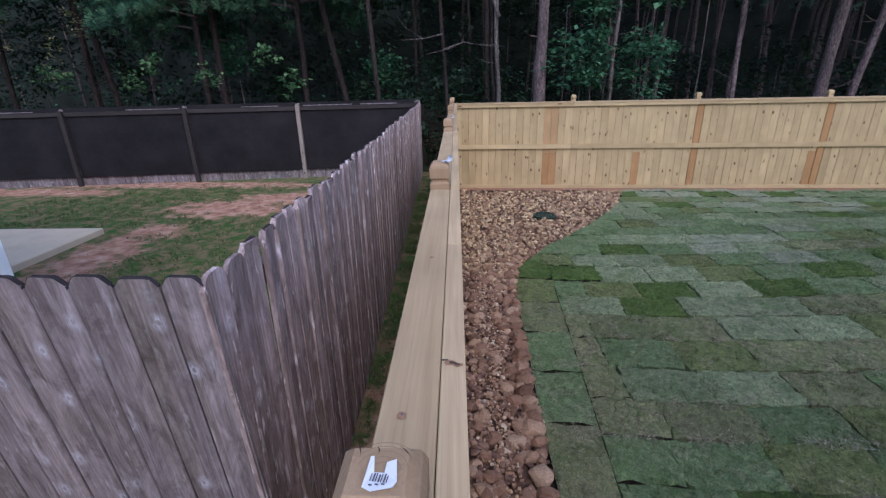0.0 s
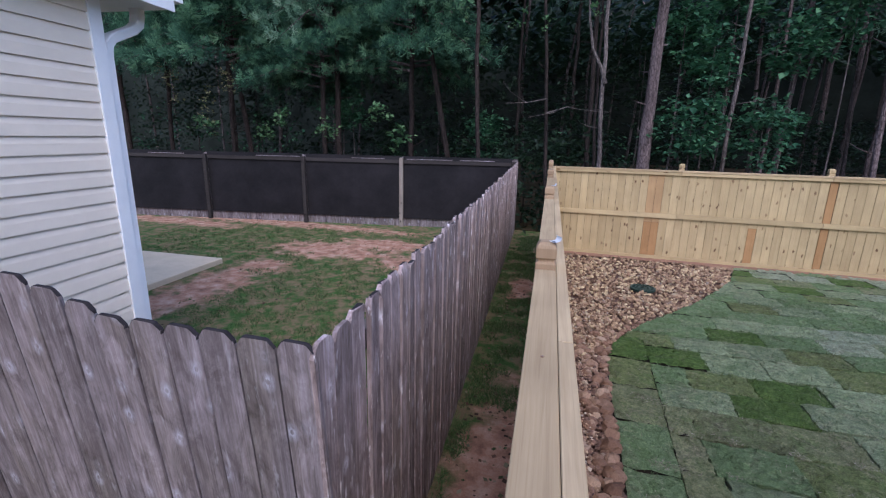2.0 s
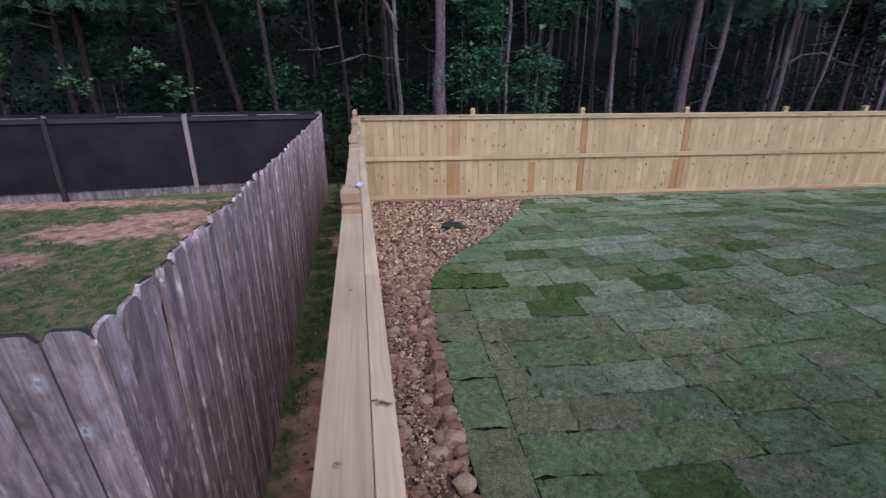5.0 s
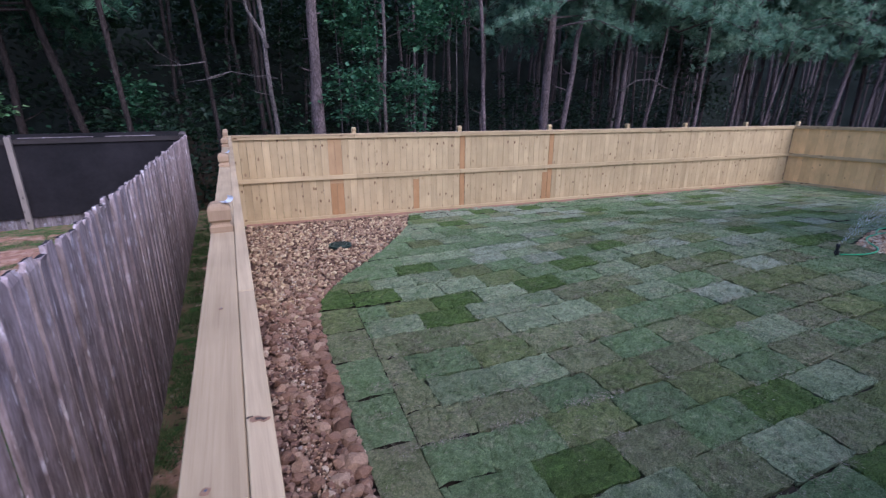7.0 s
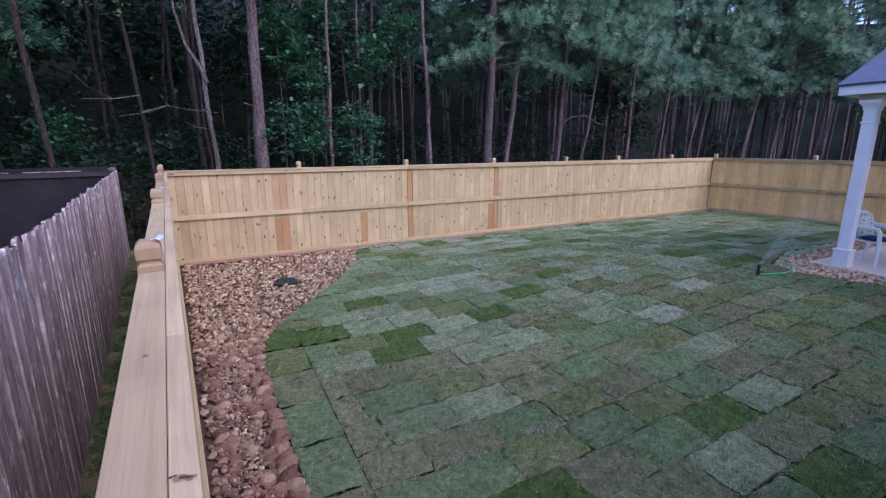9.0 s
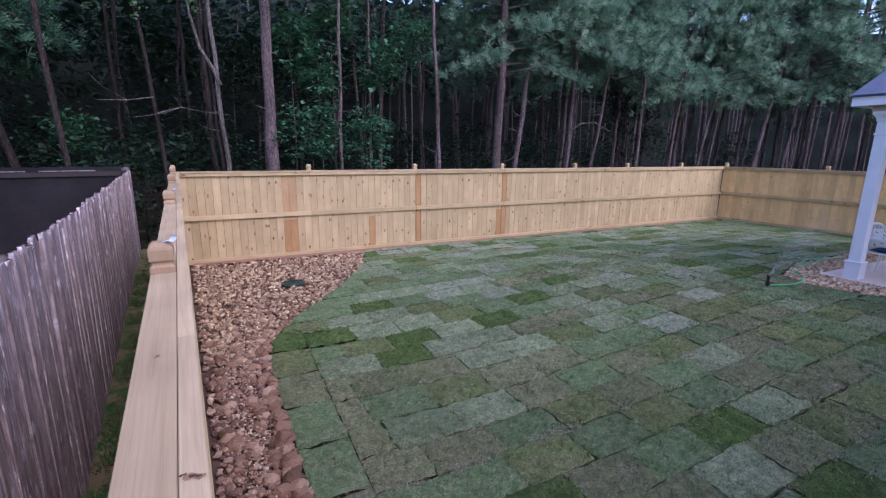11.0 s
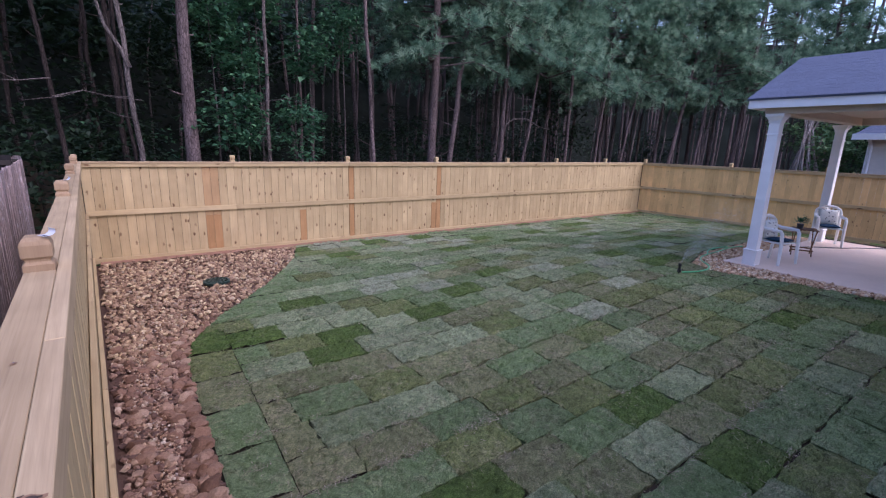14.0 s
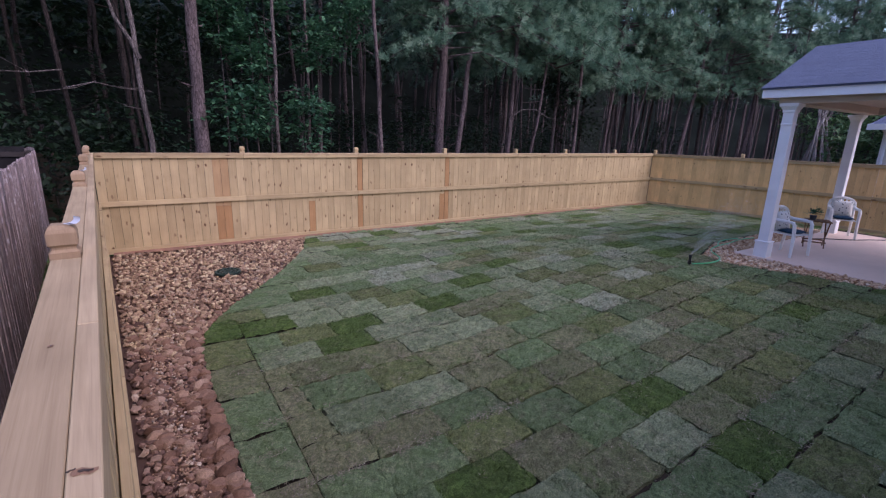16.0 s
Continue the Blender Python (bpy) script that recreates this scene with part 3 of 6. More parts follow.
TURF = {"sage": (0.205, 0.240, 0.140), "pale": (0.238, 0.260, 0.182), "green": (0.136, 0.185, 0.088), "dark": (0.074, 0.114, 0.028), "olive": (0.136, 0.156, 0.062), "brown": (0.158, 0.166, 0.086)}


def sod_material(tone):
    """Turf of one strip's growth, with brown thatch and blades; each slab a little lighter or darker."""
    m, nt, b = nodes_of("sod_" + tone)
    c = TURF[tone]
    own = random_of(nt, [(0.0, tuple(0.86 * v for v in c)), (1.0, tuple(1.14 * v for v in c))])
    geo = nt.nodes.new("ShaderNodeNewGeometry")
    place = geo.outputs["Position"]
    broad = noise_of(nt, place, 1.1, 5.0, 0.62, 0.3)
    mottle = noise_of(nt, place, 7.5, 8.0, 0.74, 0.7)
    thatch = noise_of(nt, place, 4.6, 8.0, 0.76, 0.9)
    green = noise_of(nt, place, 3.1, 7.0, 0.72, 0.6)
    fine = noise_of(nt, place, 95.0, 5.0, 0.78, 0.5)
    tuft = noise_of(nt, place, 24.0, 6.0, 0.74, 0.8)
    speck = noise_of(nt, place, 190.0, 3.0, 0.7, 0.3)
    dry = {"brown": 0.85, "sage": 0.6, "pale": 0.5, "dark": 0.3}.get(tone, 0.6)
    col = mix(nt, 0.45, own, ramp(nt, broad, [(0.35, (0.7, 0.76, 0.66)), (0.65, (1.22, 1.18, 1.2))]), "MULTIPLY")
    col = mix(nt, ramp(nt, green, [(0.50, (0, 0, 0)), (0.68, (0.55, 0.55, 0.55))]), col, (0.075, 0.132, 0.035))
    col = mix(nt, ramp(nt, thatch, [(0.50, (0, 0, 0)), (0.62, (dry * 0.6,) * 3), (0.76, (dry,) * 3)]), col, ramp(nt, tuft, [(0.35, (0.11, 0.09, 0.055)), (0.65, (0.29, 0.255, 0.185))]))
    col = mix(nt, 0.75, col, ramp(nt, mottle, [(0.34, (0.6, 0.63, 0.56)), (0.5, (1, 1, 1)), (0.66, (1.36, 1.33, 1.3))]), "MULTIPLY")
    col = mix(nt, 0.85, col, ramp(nt, tuft, [(0.32, (0.5, 0.54, 0.47)), (0.5, (1, 1, 1)), (0.68, (1.4, 1.38, 1.33))]), "MULTIPLY")
    col = mix(nt, 0.9, col, ramp(nt, fine, [(0.3, (0.42, 0.46, 0.4)), (0.5, (0.96, 0.97, 0.95)), (0.7, (1.65, 1.6, 1.52))]), "MULTIPLY")
    col = mix(nt, ramp(nt, speck, [(0.66, (0, 0, 0)), (0.74, (0.55 * dry,) * 3)]), col, (0.38, 0.36, 0.29))
    link(nt, col, b.inputs["Base Color"])
    b.inputs["Roughness"].default_value = 0.9
    b.inputs["Specular IOR Level"].default_value = 0.15
    bump(nt, b, mix(nt, 0.5, tuft, fine), 1.0, 0.04)
    return m


sod_mats = {k: sod_material(k) for k in TURF}
black_soil = plain("damp_soil", (0.035, 0.028, 0.02), 0.95, 0, 0.4, 8.0, 0.6, 0.1)
SL, SW = 0.61, 0.41


def sod_geometry(bm, seed, nx=9, ny=7, place=None, blades=300):
    """A slab of turf: an uneven top, drooping edges, a fringe of blades. place maps a local spot to the lawn, or drops it."""
    rnd = random.Random(seed)
    grid = {}
    for i in range(nx + 1):
        for j in range(ny + 1):
            x, y = (i / nx - 0.5) * (SL - 0.004), (j / ny - 0.5) * (SW - 0.004)
            edge = i in (0, nx) or j in (0, ny)
            if edge:
                x, y = x + rnd.uniform(-0.016, 0.014), y + rnd.uniform(-0.016, 0.014)
            z = 0.034 + rnd.uniform(-0.009, 0.009) - (0.012 if edge else 0)
            grid[i, j] = (Vector((x, y, z)), edge)
    def put(v):
        return place(v) if place else v
    made = {}
    for i in range(nx):
        for j in range(ny):
            corners = [put(grid[k][0]) for k in ((i, j), (i + 1, j), (i + 1, j + 1), (i, j + 1))]
            if any(c is None for c in corners):
                continue
            for k, c in zip(((i, j), (i + 1, j), (i + 1, j + 1), (i, j + 1)), corners):
                if k not in made:
                    made[k] = bm.verts.new(c)
            quad = [made[k] for k in ((i, j), (i + 1, j), (i + 1, j + 1), (i, j + 1))]
            if (quad[0].co - quad[1].co).length + (quad[2].co - quad[3].co).length > 0.03:
                bm.faces.new(quad)
    # sides
    for e in [e for e in bm.edges if e.is_boundary and all(v in made.values() for v in e.verts)] if not place else ():
        a, b = e.verts
        c, d = bm.verts.new((a.co.x * 0.99, a.co.y * 0.99, -0.01)), bm.verts.new((b.co.x * 0.99, b.co.y * 0.99, -0.01))
        bm.faces.new((b, a, c, d))
    for _ in range(blades):
        p = put(Vector((rnd.uniform(-0.5, 0.5) * SL, rnd.uniform(-0.5, 0.5) * SW, 0.028)))
        if p is None:
            continue
        a, h = rnd.uniform(0, 6.28), rnd.uniform(0.016, 0.04)
        d = Vector((math.cos(a), math.sin(a), 0)) * 0.004
        lean = Vector((rnd.uniform(-1, 1), rnd.uniform(-1, 1), 0)) * 0.02
        bm.faces.new([bm.verts.new(p + d), bm.verts.new(p - d), bm.verts.new(p + lean + Vector((0, 0, h)))])


bm = bmesh.new()
ys = [-6 + 0.5 * k for k in range(32)] + [9.97]
row = [[bm.verts.new((x, y, rise(x, y) - 0.012)) for x in [bed_edge(y) - 0.05] + [max(bed_edge(y), 1.2 + 0.45 * k) for k in range(1, 36)]] for y in ys]
for a, b in zip(row, row[1:]):
    for k in range(35):
        if a[k + 1].co.x - a[k].co.x + b[k + 1].co.x - b[k].co.x > 0.001:
            bm.faces.new((a[k], a[k + 1], b[k + 1], b[k]))
lawn = tagged(part("lawn", bm, black_soil), "freshly laid green sod lawn with visible dark seams", "lawn", kind="structure")
sod_meshes = {k: [] for k in TURF}
for k in range(8):
    for tone in TURF:
        bm = bmesh.new()
        sod_geometry(bm, 100 + k)
        sod_meshes[tone].append(shared("sod_slab", bm, sod_mats[tone]))
rnd = random.Random(11)
rest, rest_seed = {k: bmesh.new() for k in TURF}, 0
singles = 0
# the strips that stand out by their colour
MARKED = {
    "dark": ((2.47, 4.53), (1.9, 5.38), (2.42, 6.28), (3.91, 4.95), (2.72, 4.93), (4.28, 2.04), (4.43, 1.21), (4.98, 1.71), (2.7, 2.1), (7.17, 2.02), (1.25, 4.62)),
    "sage": ((1.78, 4.6), (2.01, 5.81), (2.6, 5.4), (3.3, 4.95), (3.27, 4.4), (3.88, 4.05), (3.0, 4.15), (4.85, 4.09), (4.8, 2.06), (3.99, 1.65), (1.91, 3.25), (3.77, 4.5), (3.59, 7.57), (4.23, 0.82), (3.2, 6.6), (2.5, 3.25), (1.3, 4.0)),
    "pale": ((5.95, 3.76), (7.33, 3.42), (3.62, 6.2), (6.8, 4.1), (4.4, 6.6)),
    "brown": ((3.17, 3.2), (1.7, 4.05), (2.3, 4.1), (3.25, 3.68), (6.09, 4.16), (3.12, 2.03), (4.98, 2.42), (2.41, 2.8), (5.28, 1.35), (5.56, 1.95), (4.5, 1.6), (5.55, 2.42), (3.54, 1.6), (6.57, 1.3)),
    "olive": ((3.4, 5.35), (2.89, 2.5), (5.05, 3.3), (5.71, 4.74), (4.25, 4.2), (3.17, 5.8), (4.49, 0.84), (5.25, 1.62), (6.3, 2.44)),
    "green": ((3.5, 2.4), (3.7, 2.04), (1.77, 2.8), (3.12, 3.6), (2.6, 2.9), (3.99, 5.85), (3.84, 3.25), (2.25, 2.4), (5.69, 1.04), (4.98, 0.7), (6.63, 1.66), (7.2, 2.68), (3.94, 1.2), (1.3, 3.4)),
}


def turf_at(x, y, rnd):
    near = min((math.hypot((x - a) / 0.32, (y - b) / 0.22), k) for k, spots in MARKED.items() for a, b in spots)
    if near[0] < 1.0:
        return near[1]
    if y < 1.8:
        return rnd.choice(("dark", "green", "olive", "green", "sage"))
    return rnd.choice(("sage", "green", "sage", "green", "olive", "brown", "green", "dark", "sage", "pale") if y > 4.5 else ("green", "green", "sage", "brown", "olive", "green", "brown"))


def west_of(y):
    """The rows stop short of a border column laid along the bed."""
    return max(1.49, bed_edge(y)) if y < 5.75 else bed_edge(y)


y = -4.42
while y < 5.7:

    def along(v, y=y):
        px, py = 1.27 - v.y * 1.12, y + v.x
        if abs(v.z - 0.028) < 1e-6 and px < bed_edge(py):
            return None
        return Vector((min(1.487, max(px, bed_edge(py))), py, v.z))
    rest_seed += 1
    sod_geometry(rest[turf_at(1.28, y, rnd) if y < 5 else "dark"], 500 + rest_seed, 9, 6, along, 220)
    y += 0.62
# the seams between the rows, and where a joint falls in some of them
seams = [-5.15 + 0.41 * k for k in range(15)] + [1.0, 1.42, 1.84, 2.23, 2.61, 3.0, 3.42, 3.87, 4.31, 4.72, 5.15, 5.6] + [6.01 + 0.41 * k for k in range(11)]
joints = {1.0: 4.05, 1.42: 3.70, 1.84: 4.0, 2.23: 3.2, 2.61: 4.4, 3.0: 2.4, 3.42: 3.55, 3.87: 3.55, 4.31: 2.16, 4.72: 3.68, 5.15: 2.2, 5.6: 2.43}
for y0, y1 in zip(seams, seams[1:]):
    y, deep = (y0 + y1) / 2, (y1 - y0) / SW
    x = joints.get(y0, 3.0 + rnd.uniform(0, SL)) - 12 * SL
    tilt = rnd.uniform(-0.002, 0.002)
    while x < 17.2:
        long = SL * rnd.uniform(0.96, 1.03)
        x, cx = x + long, x + long / 2
        if not (0.6 < cx and -5.0 < y):
            continue
        cy = y + tilt * (cx - 3)
        slope_x, slope_y = (rise(cx + 0.3, cy) - rise(cx - 0.3, cy)) / 0.6, (rise(cx, cy + 0.2) - rise(cx, cy - 0.2)) / 0.4
        m = Matrix.Translation((cx + rnd.uniform(-0.006, 0.006), cy + rnd.uniform(-0.008, 0.008), rise(cx, cy) + rnd.uniform(-0.006, 0.008))) @ Euler((math.atan(slope_y), -math.atan(slope_x), 0)).to_matrix().to_4x4() @ Matrix.Rotation(tilt + rnd.uniform(-0.022, 0.022), 4, "Z") @ Euler((rnd.uniform(-0.016, 0.016), rnd.uniform(-0.006, 0.006), 0)).to_matrix().to_4x4() @ Matrix.Diagonal((long / SL * rnd.uniform(0.995, 1.015), deep * rnd.uniform(0.97, 1.008), 1, 1))
        corners = [m @ Vector((sx * SL / 2, sy * SW / 2, 0)) for sx in (-1, 1) for sy in (-1, 1)]
        inside = [p.x > west_of(p.y) and p.x < 16.3 + (10 - p.y) * 0.11 and p.y < 9.93 and not porch_bed(p.x, p.y) for p in corners]
        if not any(inside):
            continue
        tone = turf_at(cx, cy, rnd) if cx > 1.75 or cy > 5.6 else rnd.choice(("green", "brown", "green"))
        near = cx < 9.2 and 0.5 < cy < 7.9
        if all(inside) and near and singles < 290:
            singles += 1
            piece("sod_slab", rnd.choice(sod_meshes[tone]), lawn, m)
            continue

        def settle(v, m=m):
            p = m @ v
            if p.y > 9.93 or porch_bed(p.x, p.y) or p.x > 16.3 + (10 - p.y) * 0.11:
                return None
            e = west_of(p.y)
            if abs(v.z - 0.028) < 1e-6 and p.x < e:
                return None
            if p.x < e - (0.7 if p.y < 5.75 else 0.12):
                return None
            return Vector((max(p.x, e), p.y, p.z - (0.006 if p.x < e else 0)))
        rest_seed += 1
        sod_geometry(rest[tone], 1000 + rest_seed, 7 if all(inside) else 12, 5 if all(inside) else 8, settle, 60 if cy > 7 or cx > 9 else 240)
for tone in TURF:
    tagged(part("sod_slabs", rest[tone], sod_mats[tone], lawn), kind="stuff")
# loose straw and torn roots along the seams
straw_mat = leafy("dry_straw", [(0.0, (0.13, 0.11, 0.07)), (0.6, (0.23, 0.20, 0.14)), (1.0, (0.38, 0.35, 0.27))], 0.8, 0.1, 0.2)
verts, faces = [], []
while len(faces) < 9000:
    if rnd.random() < 0.65:
        x, y = rnd.uniform(1.1, 9.5), rnd.choice(seams[14:24]) + rnd.gauss(0, 0.035)
        rare = 0.5 * noise.noise(Vector((x * 1.1, y * 2.1, 4))) + 0.6 * noise.noise(Vector((x * 4, y * 4, 2))) < 0.16
    else:
        x, y = rnd.uniform(1.1, 10.5), 0.6 + 9.2 * rnd.random() ** 1.6
        rare = noise.noise(Vector((x * 1.3, y * 1.3, 8))) + 0.6 * noise.noise(Vector((x * 5, y * 5, 2))) < 0.22
    if rare or x < bed_edge(y) or porch_bed(x, y):
        continue
    a, l = rnd.uniform(0, 6.28), rnd.uniform(0.015, 0.05)
    p = Vector((x, y, rise(x, y) + rnd.uniform(0.036, 0.05)))
    d = Vector((math.cos(a), math.sin(a), rnd.uniform(-0.1, 0.4)))
    s = Vector((-d.y, d.x, 0)) * 0.0025
    at = len(verts)
    verts.extend(((p + s)[:], (p - s)[:], (p + d * l)[:]))
    faces.append((at, at + 1, at + 2))
me = bpy.data.meshes.new("straw")
me.from_pydata(verts, [], faces)
me.materials.append(straw_mat)
ob = new("straw", me)
ob.parent = lawn
tagged(ob, kind="stuff")


def stone_mesh(name, seed, material, detail=1, flat=0.65):
    """A river stone: a lumpy, flattened pebble of unit size."""
    bm = bmesh.new()
    bmesh.ops.create_icosphere(bm, subdivisions=detail, radius=0.5)
    off = Vector((seed * 3.7, seed * 1.3, seed * 2.1))
    for v in bm.verts:
        v.co *= 1 + 0.55 * noise.noise(v.co * 1.7 + off) + 0.25 * noise.noise(v.co * 4.5 + off)
        for d in (Vector((0.6, 0.3, 0.74)), Vector((-0.7, 0.5, 0.5)), Vector((0.1, -0.8, 0.6)), Vector((0.9, -0.2, -0.1)), Vector((-0.5, -0.7, -0.2)), Vector((0, 0.95, 0.1))):
            d = (d + 0.35 * Vector((math.sin(seed * 2.3), math.cos(seed * 1.7), 0))).normalized()
            over = v.co.dot(d) - 0.36
            if over > 0:
                v.co -= d * over * 0.85
        v.co.z *= flat
    return shared(name, bm, material)


stone_meshes = [stone_mesh("stone", k, stone_mat, 2) for k in range(7)]
bm = bmesh.new()
ys = [-4 + 0.5 * k for k in range(28)] + [9.97]
row = [(bm.verts.new((fence_face(y) - 0.03, y, -0.015)), bm.verts.new((bed_edge(y) + 0.03, y, -0.015))) for y in ys]
for a, b in zip(row, row[1:]):
    bm.faces.new((a[0], a[1], b[1], b[0]))
bed_base = soil_material("gritty_soil", (0.08, 0.048, 0.034), (0.13, 0.08, 0.055), (0.09, 0.05, 0.035), (0.15, 0.085, 0.06), 0.5)
bed = tagged(part("stone_bed", bm, bed_base), "bed of reddish-brown river stones and tan pebbles", "stone bed", kind="structure")
rnd = random.Random(21)
count = 0
# a kerb of larger stones along the turf
y = 1.2
while y < 6.3:
    s = rnd.uniform(0.07, 0.19) if y < 4.2 else rnd.uniform(0.06, 0.13)
    x = bed_edge(y) - s * 0.32 + rnd.uniform(-0.04, 0.01)
    piece("stone", rnd.choice(stone_meshes), bed, pose(x, y, s * 0.22, rnd.uniform(-25, 25), rnd.uniform(-25, 25), rnd.uniform(0, 360)) @ Matrix.Diagonal((s * rnd.uniform(0.9, 1.2), s * rnd.uniform(1.0, 1.35), s * rnd.uniform(0.9, 1.2), 1)))
    y += s * rnd.uniform(0.65, 0.95)
    count += 1
while count < 290:
    y = 1.2 + 5.0 * rnd.random() ** 1.15
    a, b = fence_face(y) + 0.05, bed_edge(y) - 0.06
    u = rnd.random()
    if 0.3 < u < 0.62 and rnd.random() < 0.6:
        continue
    x = a + u * (b - a)
    s = rnd.uniform(0.05, 0.14)
    piece("stone", rnd.choice(stone_meshes), bed, pose(x, y, s * 0.18, rnd.uniform(-30, 30), rnd.uniform(-30, 30), rnd.uniform(0, 360)) @ Matrix.Diagonal((s * rnd.uniform(0.8, 1.3), s * rnd.uniform(0.8, 1.3), s, 1)))
    count += 1


def scatter_stones(name, places, material, parent, detail=1):
    """Many small stones joined into one mesh: (x, y, z, size) each."""
    src = [bmesh.new() for _ in range(5)]
    shapes = []
    for k, b in enumerate(src):
        bmesh.ops.create_icosphere(b, subdivisions=detail, radius=0.5)
        for v in b.verts:
            v.co *= 1 + 0.9 * noise.noise(v.co * 2.1 + Vector((k * 5.1, 2.2 * k, 9)))
            v.co.x = max(-0.3 - 0.05 * (k % 3), min(0.36, v.co.x))
            v.co.y = max(-0.38, min(0.3 + 0.06 * (k % 2), v.co.y))
            v.co.z *= 0.65
        b.verts.ensure_lookup_table()
        shapes.append((np.array([v.co[:] for v in b.verts]), np.array([[v.index for v in f.verts] for f in b.faces])))
        b.free()
    gen = np.random.default_rng(5)
    verts, faces, at = [], [], 0
    for x, y, z, s in places:
        vs, fs = shapes[gen.integers(5)]
        q = np.array(Euler(gen.uniform(-0.6, 0.6, 2).tolist() + [gen.uniform(0, 6.28)]).to_matrix())
        verts.append((vs * s * gen.uniform(0.75, 1.25, 3)) @ q.T + (x, y, z))
        faces.append(fs + at)
        at += len(vs)
    me = bpy.data.meshes.new(name)
    me.from_pydata(np.concatenate(verts).tolist(), [], np.concatenate(faces).tolist())
    me.materials.append(material)
    ob = new(name, me)
    ob.parent = parent
    return tagged(ob, kind="stuff")


spots = []
while len(spots) < 5600:
    y = -3.5 + 13.45 * rnd.random() if rnd.random() < 0.25 else 1.2 + 8.75 * rnd.random()
    a, b = fence_face(y) + 0.02, bed_edge(y) - 0.01
    if rnd.random() > (b - a) / 3.4 + 0.1:
        continue
    x = a + rnd.random() * (b - a)
    if math.hypot(x - 1.71, y - 7.87) < 0.2:
        continue
    s = rnd.uniform(0.035, 0.085) if y < 5.5 else rnd.uniform(0.042, 0.09)
    spots.append((x, y, s * 0.1 + rnd.uniform(0, 0.014), s))
chip_mat = rocky("brown_chips", [(0.0, (0.08, 0.045, 0.032)), (0.4, (0.19, 0.11, 0.075)), (0.75, (0.27, 0.165, 0.11)), (0.94, (0.36, 0.25, 0.165)), (1.0, (0.50, 0.40, 0.28))], 40.0, by="island")
scatter_stones("pebbles", [p for p in spots if p[1] + 0.9 * noise.noise(Vector((p[0] * 2, p[1] * 2, 5))) > 5.2], pebble_mat, bed)
scatter_stones("chips", [p for p in spots if p[1] + 0.9 * noise.noise(Vector((p[0] * 2, p[1] * 2, 5))) <= 5.2], chip_mat, bed)
fines = []
while len(fines) < 1900:
    y = 1.2 + 6.0 * rnd.random()
    a, b = fence_face(y), bed_edge(y)
    u = 0.45 + rnd.gauss(0, 0.13)
    if not 0.02 < u < 0.98:
        continue
    fines.append((a + u * (b - a), y, 0.012 + rnd.uniform(0, 0.03), rnd.uniform(0.014, 0.034)))
fine_mat = rocky("fine_gravel", [(0.0, (0.20, 0.115, 0.075)), (0.4, (0.32, 0.195, 0.12)), (0.7, (0.42, 0.28, 0.17)), (0.9, (0.52, 0.43, 0.32)), (1.0, (0.27, 0.22, 0.19))], 60.0, by="island")
scatter_stones("fine_gravel", fines, fine_mat, bed, 1)

# ---- drain cover ----
drain = empty("drain_cover", pose(1.71, 7.87, 0.035), "round dark green plastic drain grate set in stones", "drain")
green_plastic = plain("dark_green_plastic", (0.02, 0.04, 0.03), 0.5, 0, 0.3)
bm = bmesh.new()
for r0, r1 in ((0.195, 0.165), (0.125, 0.10), (0.07, 0.045)):
    ring = [[bm.verts.new((r * math.cos(k * math.pi / 16), r * math.sin(k * math.pi / 16), z)) for k in range(32)] for r, z in ((r0, -0.02), (r0, 0.012), (r1, 0.016), (r1, -0.02))]
    for a, b in zip(ring, ring[1:]):
        for k in range(32):
            bm.faces.new((a[k], a[(k + 1) % 32], b[(k + 1) % 32], b[k]))
part("rim", bm, green_plastic, drain)
bm = bmesh.new()
for k in range(8):
    box(bm, -0.18, 0.18, -0.008, 0.008, -0.015, 0.013, pose(0, 0, 0, 0, 0, k * 22.5))
part("grate", bm, green_plastic, drain)
bm = bmesh.new()
bmesh.ops.create_circle(bm, cap_ends=True, radius=0.185, segments=32)
bmesh.ops.translate(bm, verts=bm.verts[:], vec=(0, 0, -0.025))
part("well", bm, black_plastic, drain)

# ---- stones round the porch ----
spots = []
while len(spots) < 2600:
    x, y = rnd.uniform(8.6, 14.8), rnd.uniform(-1.0, 4.6)
    if porch_bed(x, y) and not (x > 9.68 and y < 3.92):
        s = rnd.uniform(0.035, 0.08)
        spots.append((x, y, rise(x, y) + 0.015 + rnd.uniform(0, 0.02), s))
bm = bmesh.new()
grid = {}
for i in range(36):
    for j in range(30):
        x, y = 8.6 + 0.18 * i, -0.6 + 0.18 * j
        if porch_bed(x, y):
            grid[i, j] = bm.verts.new((x, y, rise(x, y) + 0.008))
for i, j in list(grid):
    q = [grid.get(k) for k in ((i, j), (i + 1, j), (i + 1, j + 1), (i, j + 1))]
    if all(q):
        bm.faces.new(q)
tan_base = soil_material("tan_grit", (0.26, 0.17, 0.115), (0.38, 0.26, 0.18), (0.30, 0.19, 0.125), (0.42, 0.29, 0.20), 0.5)
porch_stones = tagged(part("porch_border", bm, tan_base), "border of tan and reddish stones round the porch", "stone bed", kind="structure")
scatter_stones("pebbles", spots, tan_pebble, porch_stones)

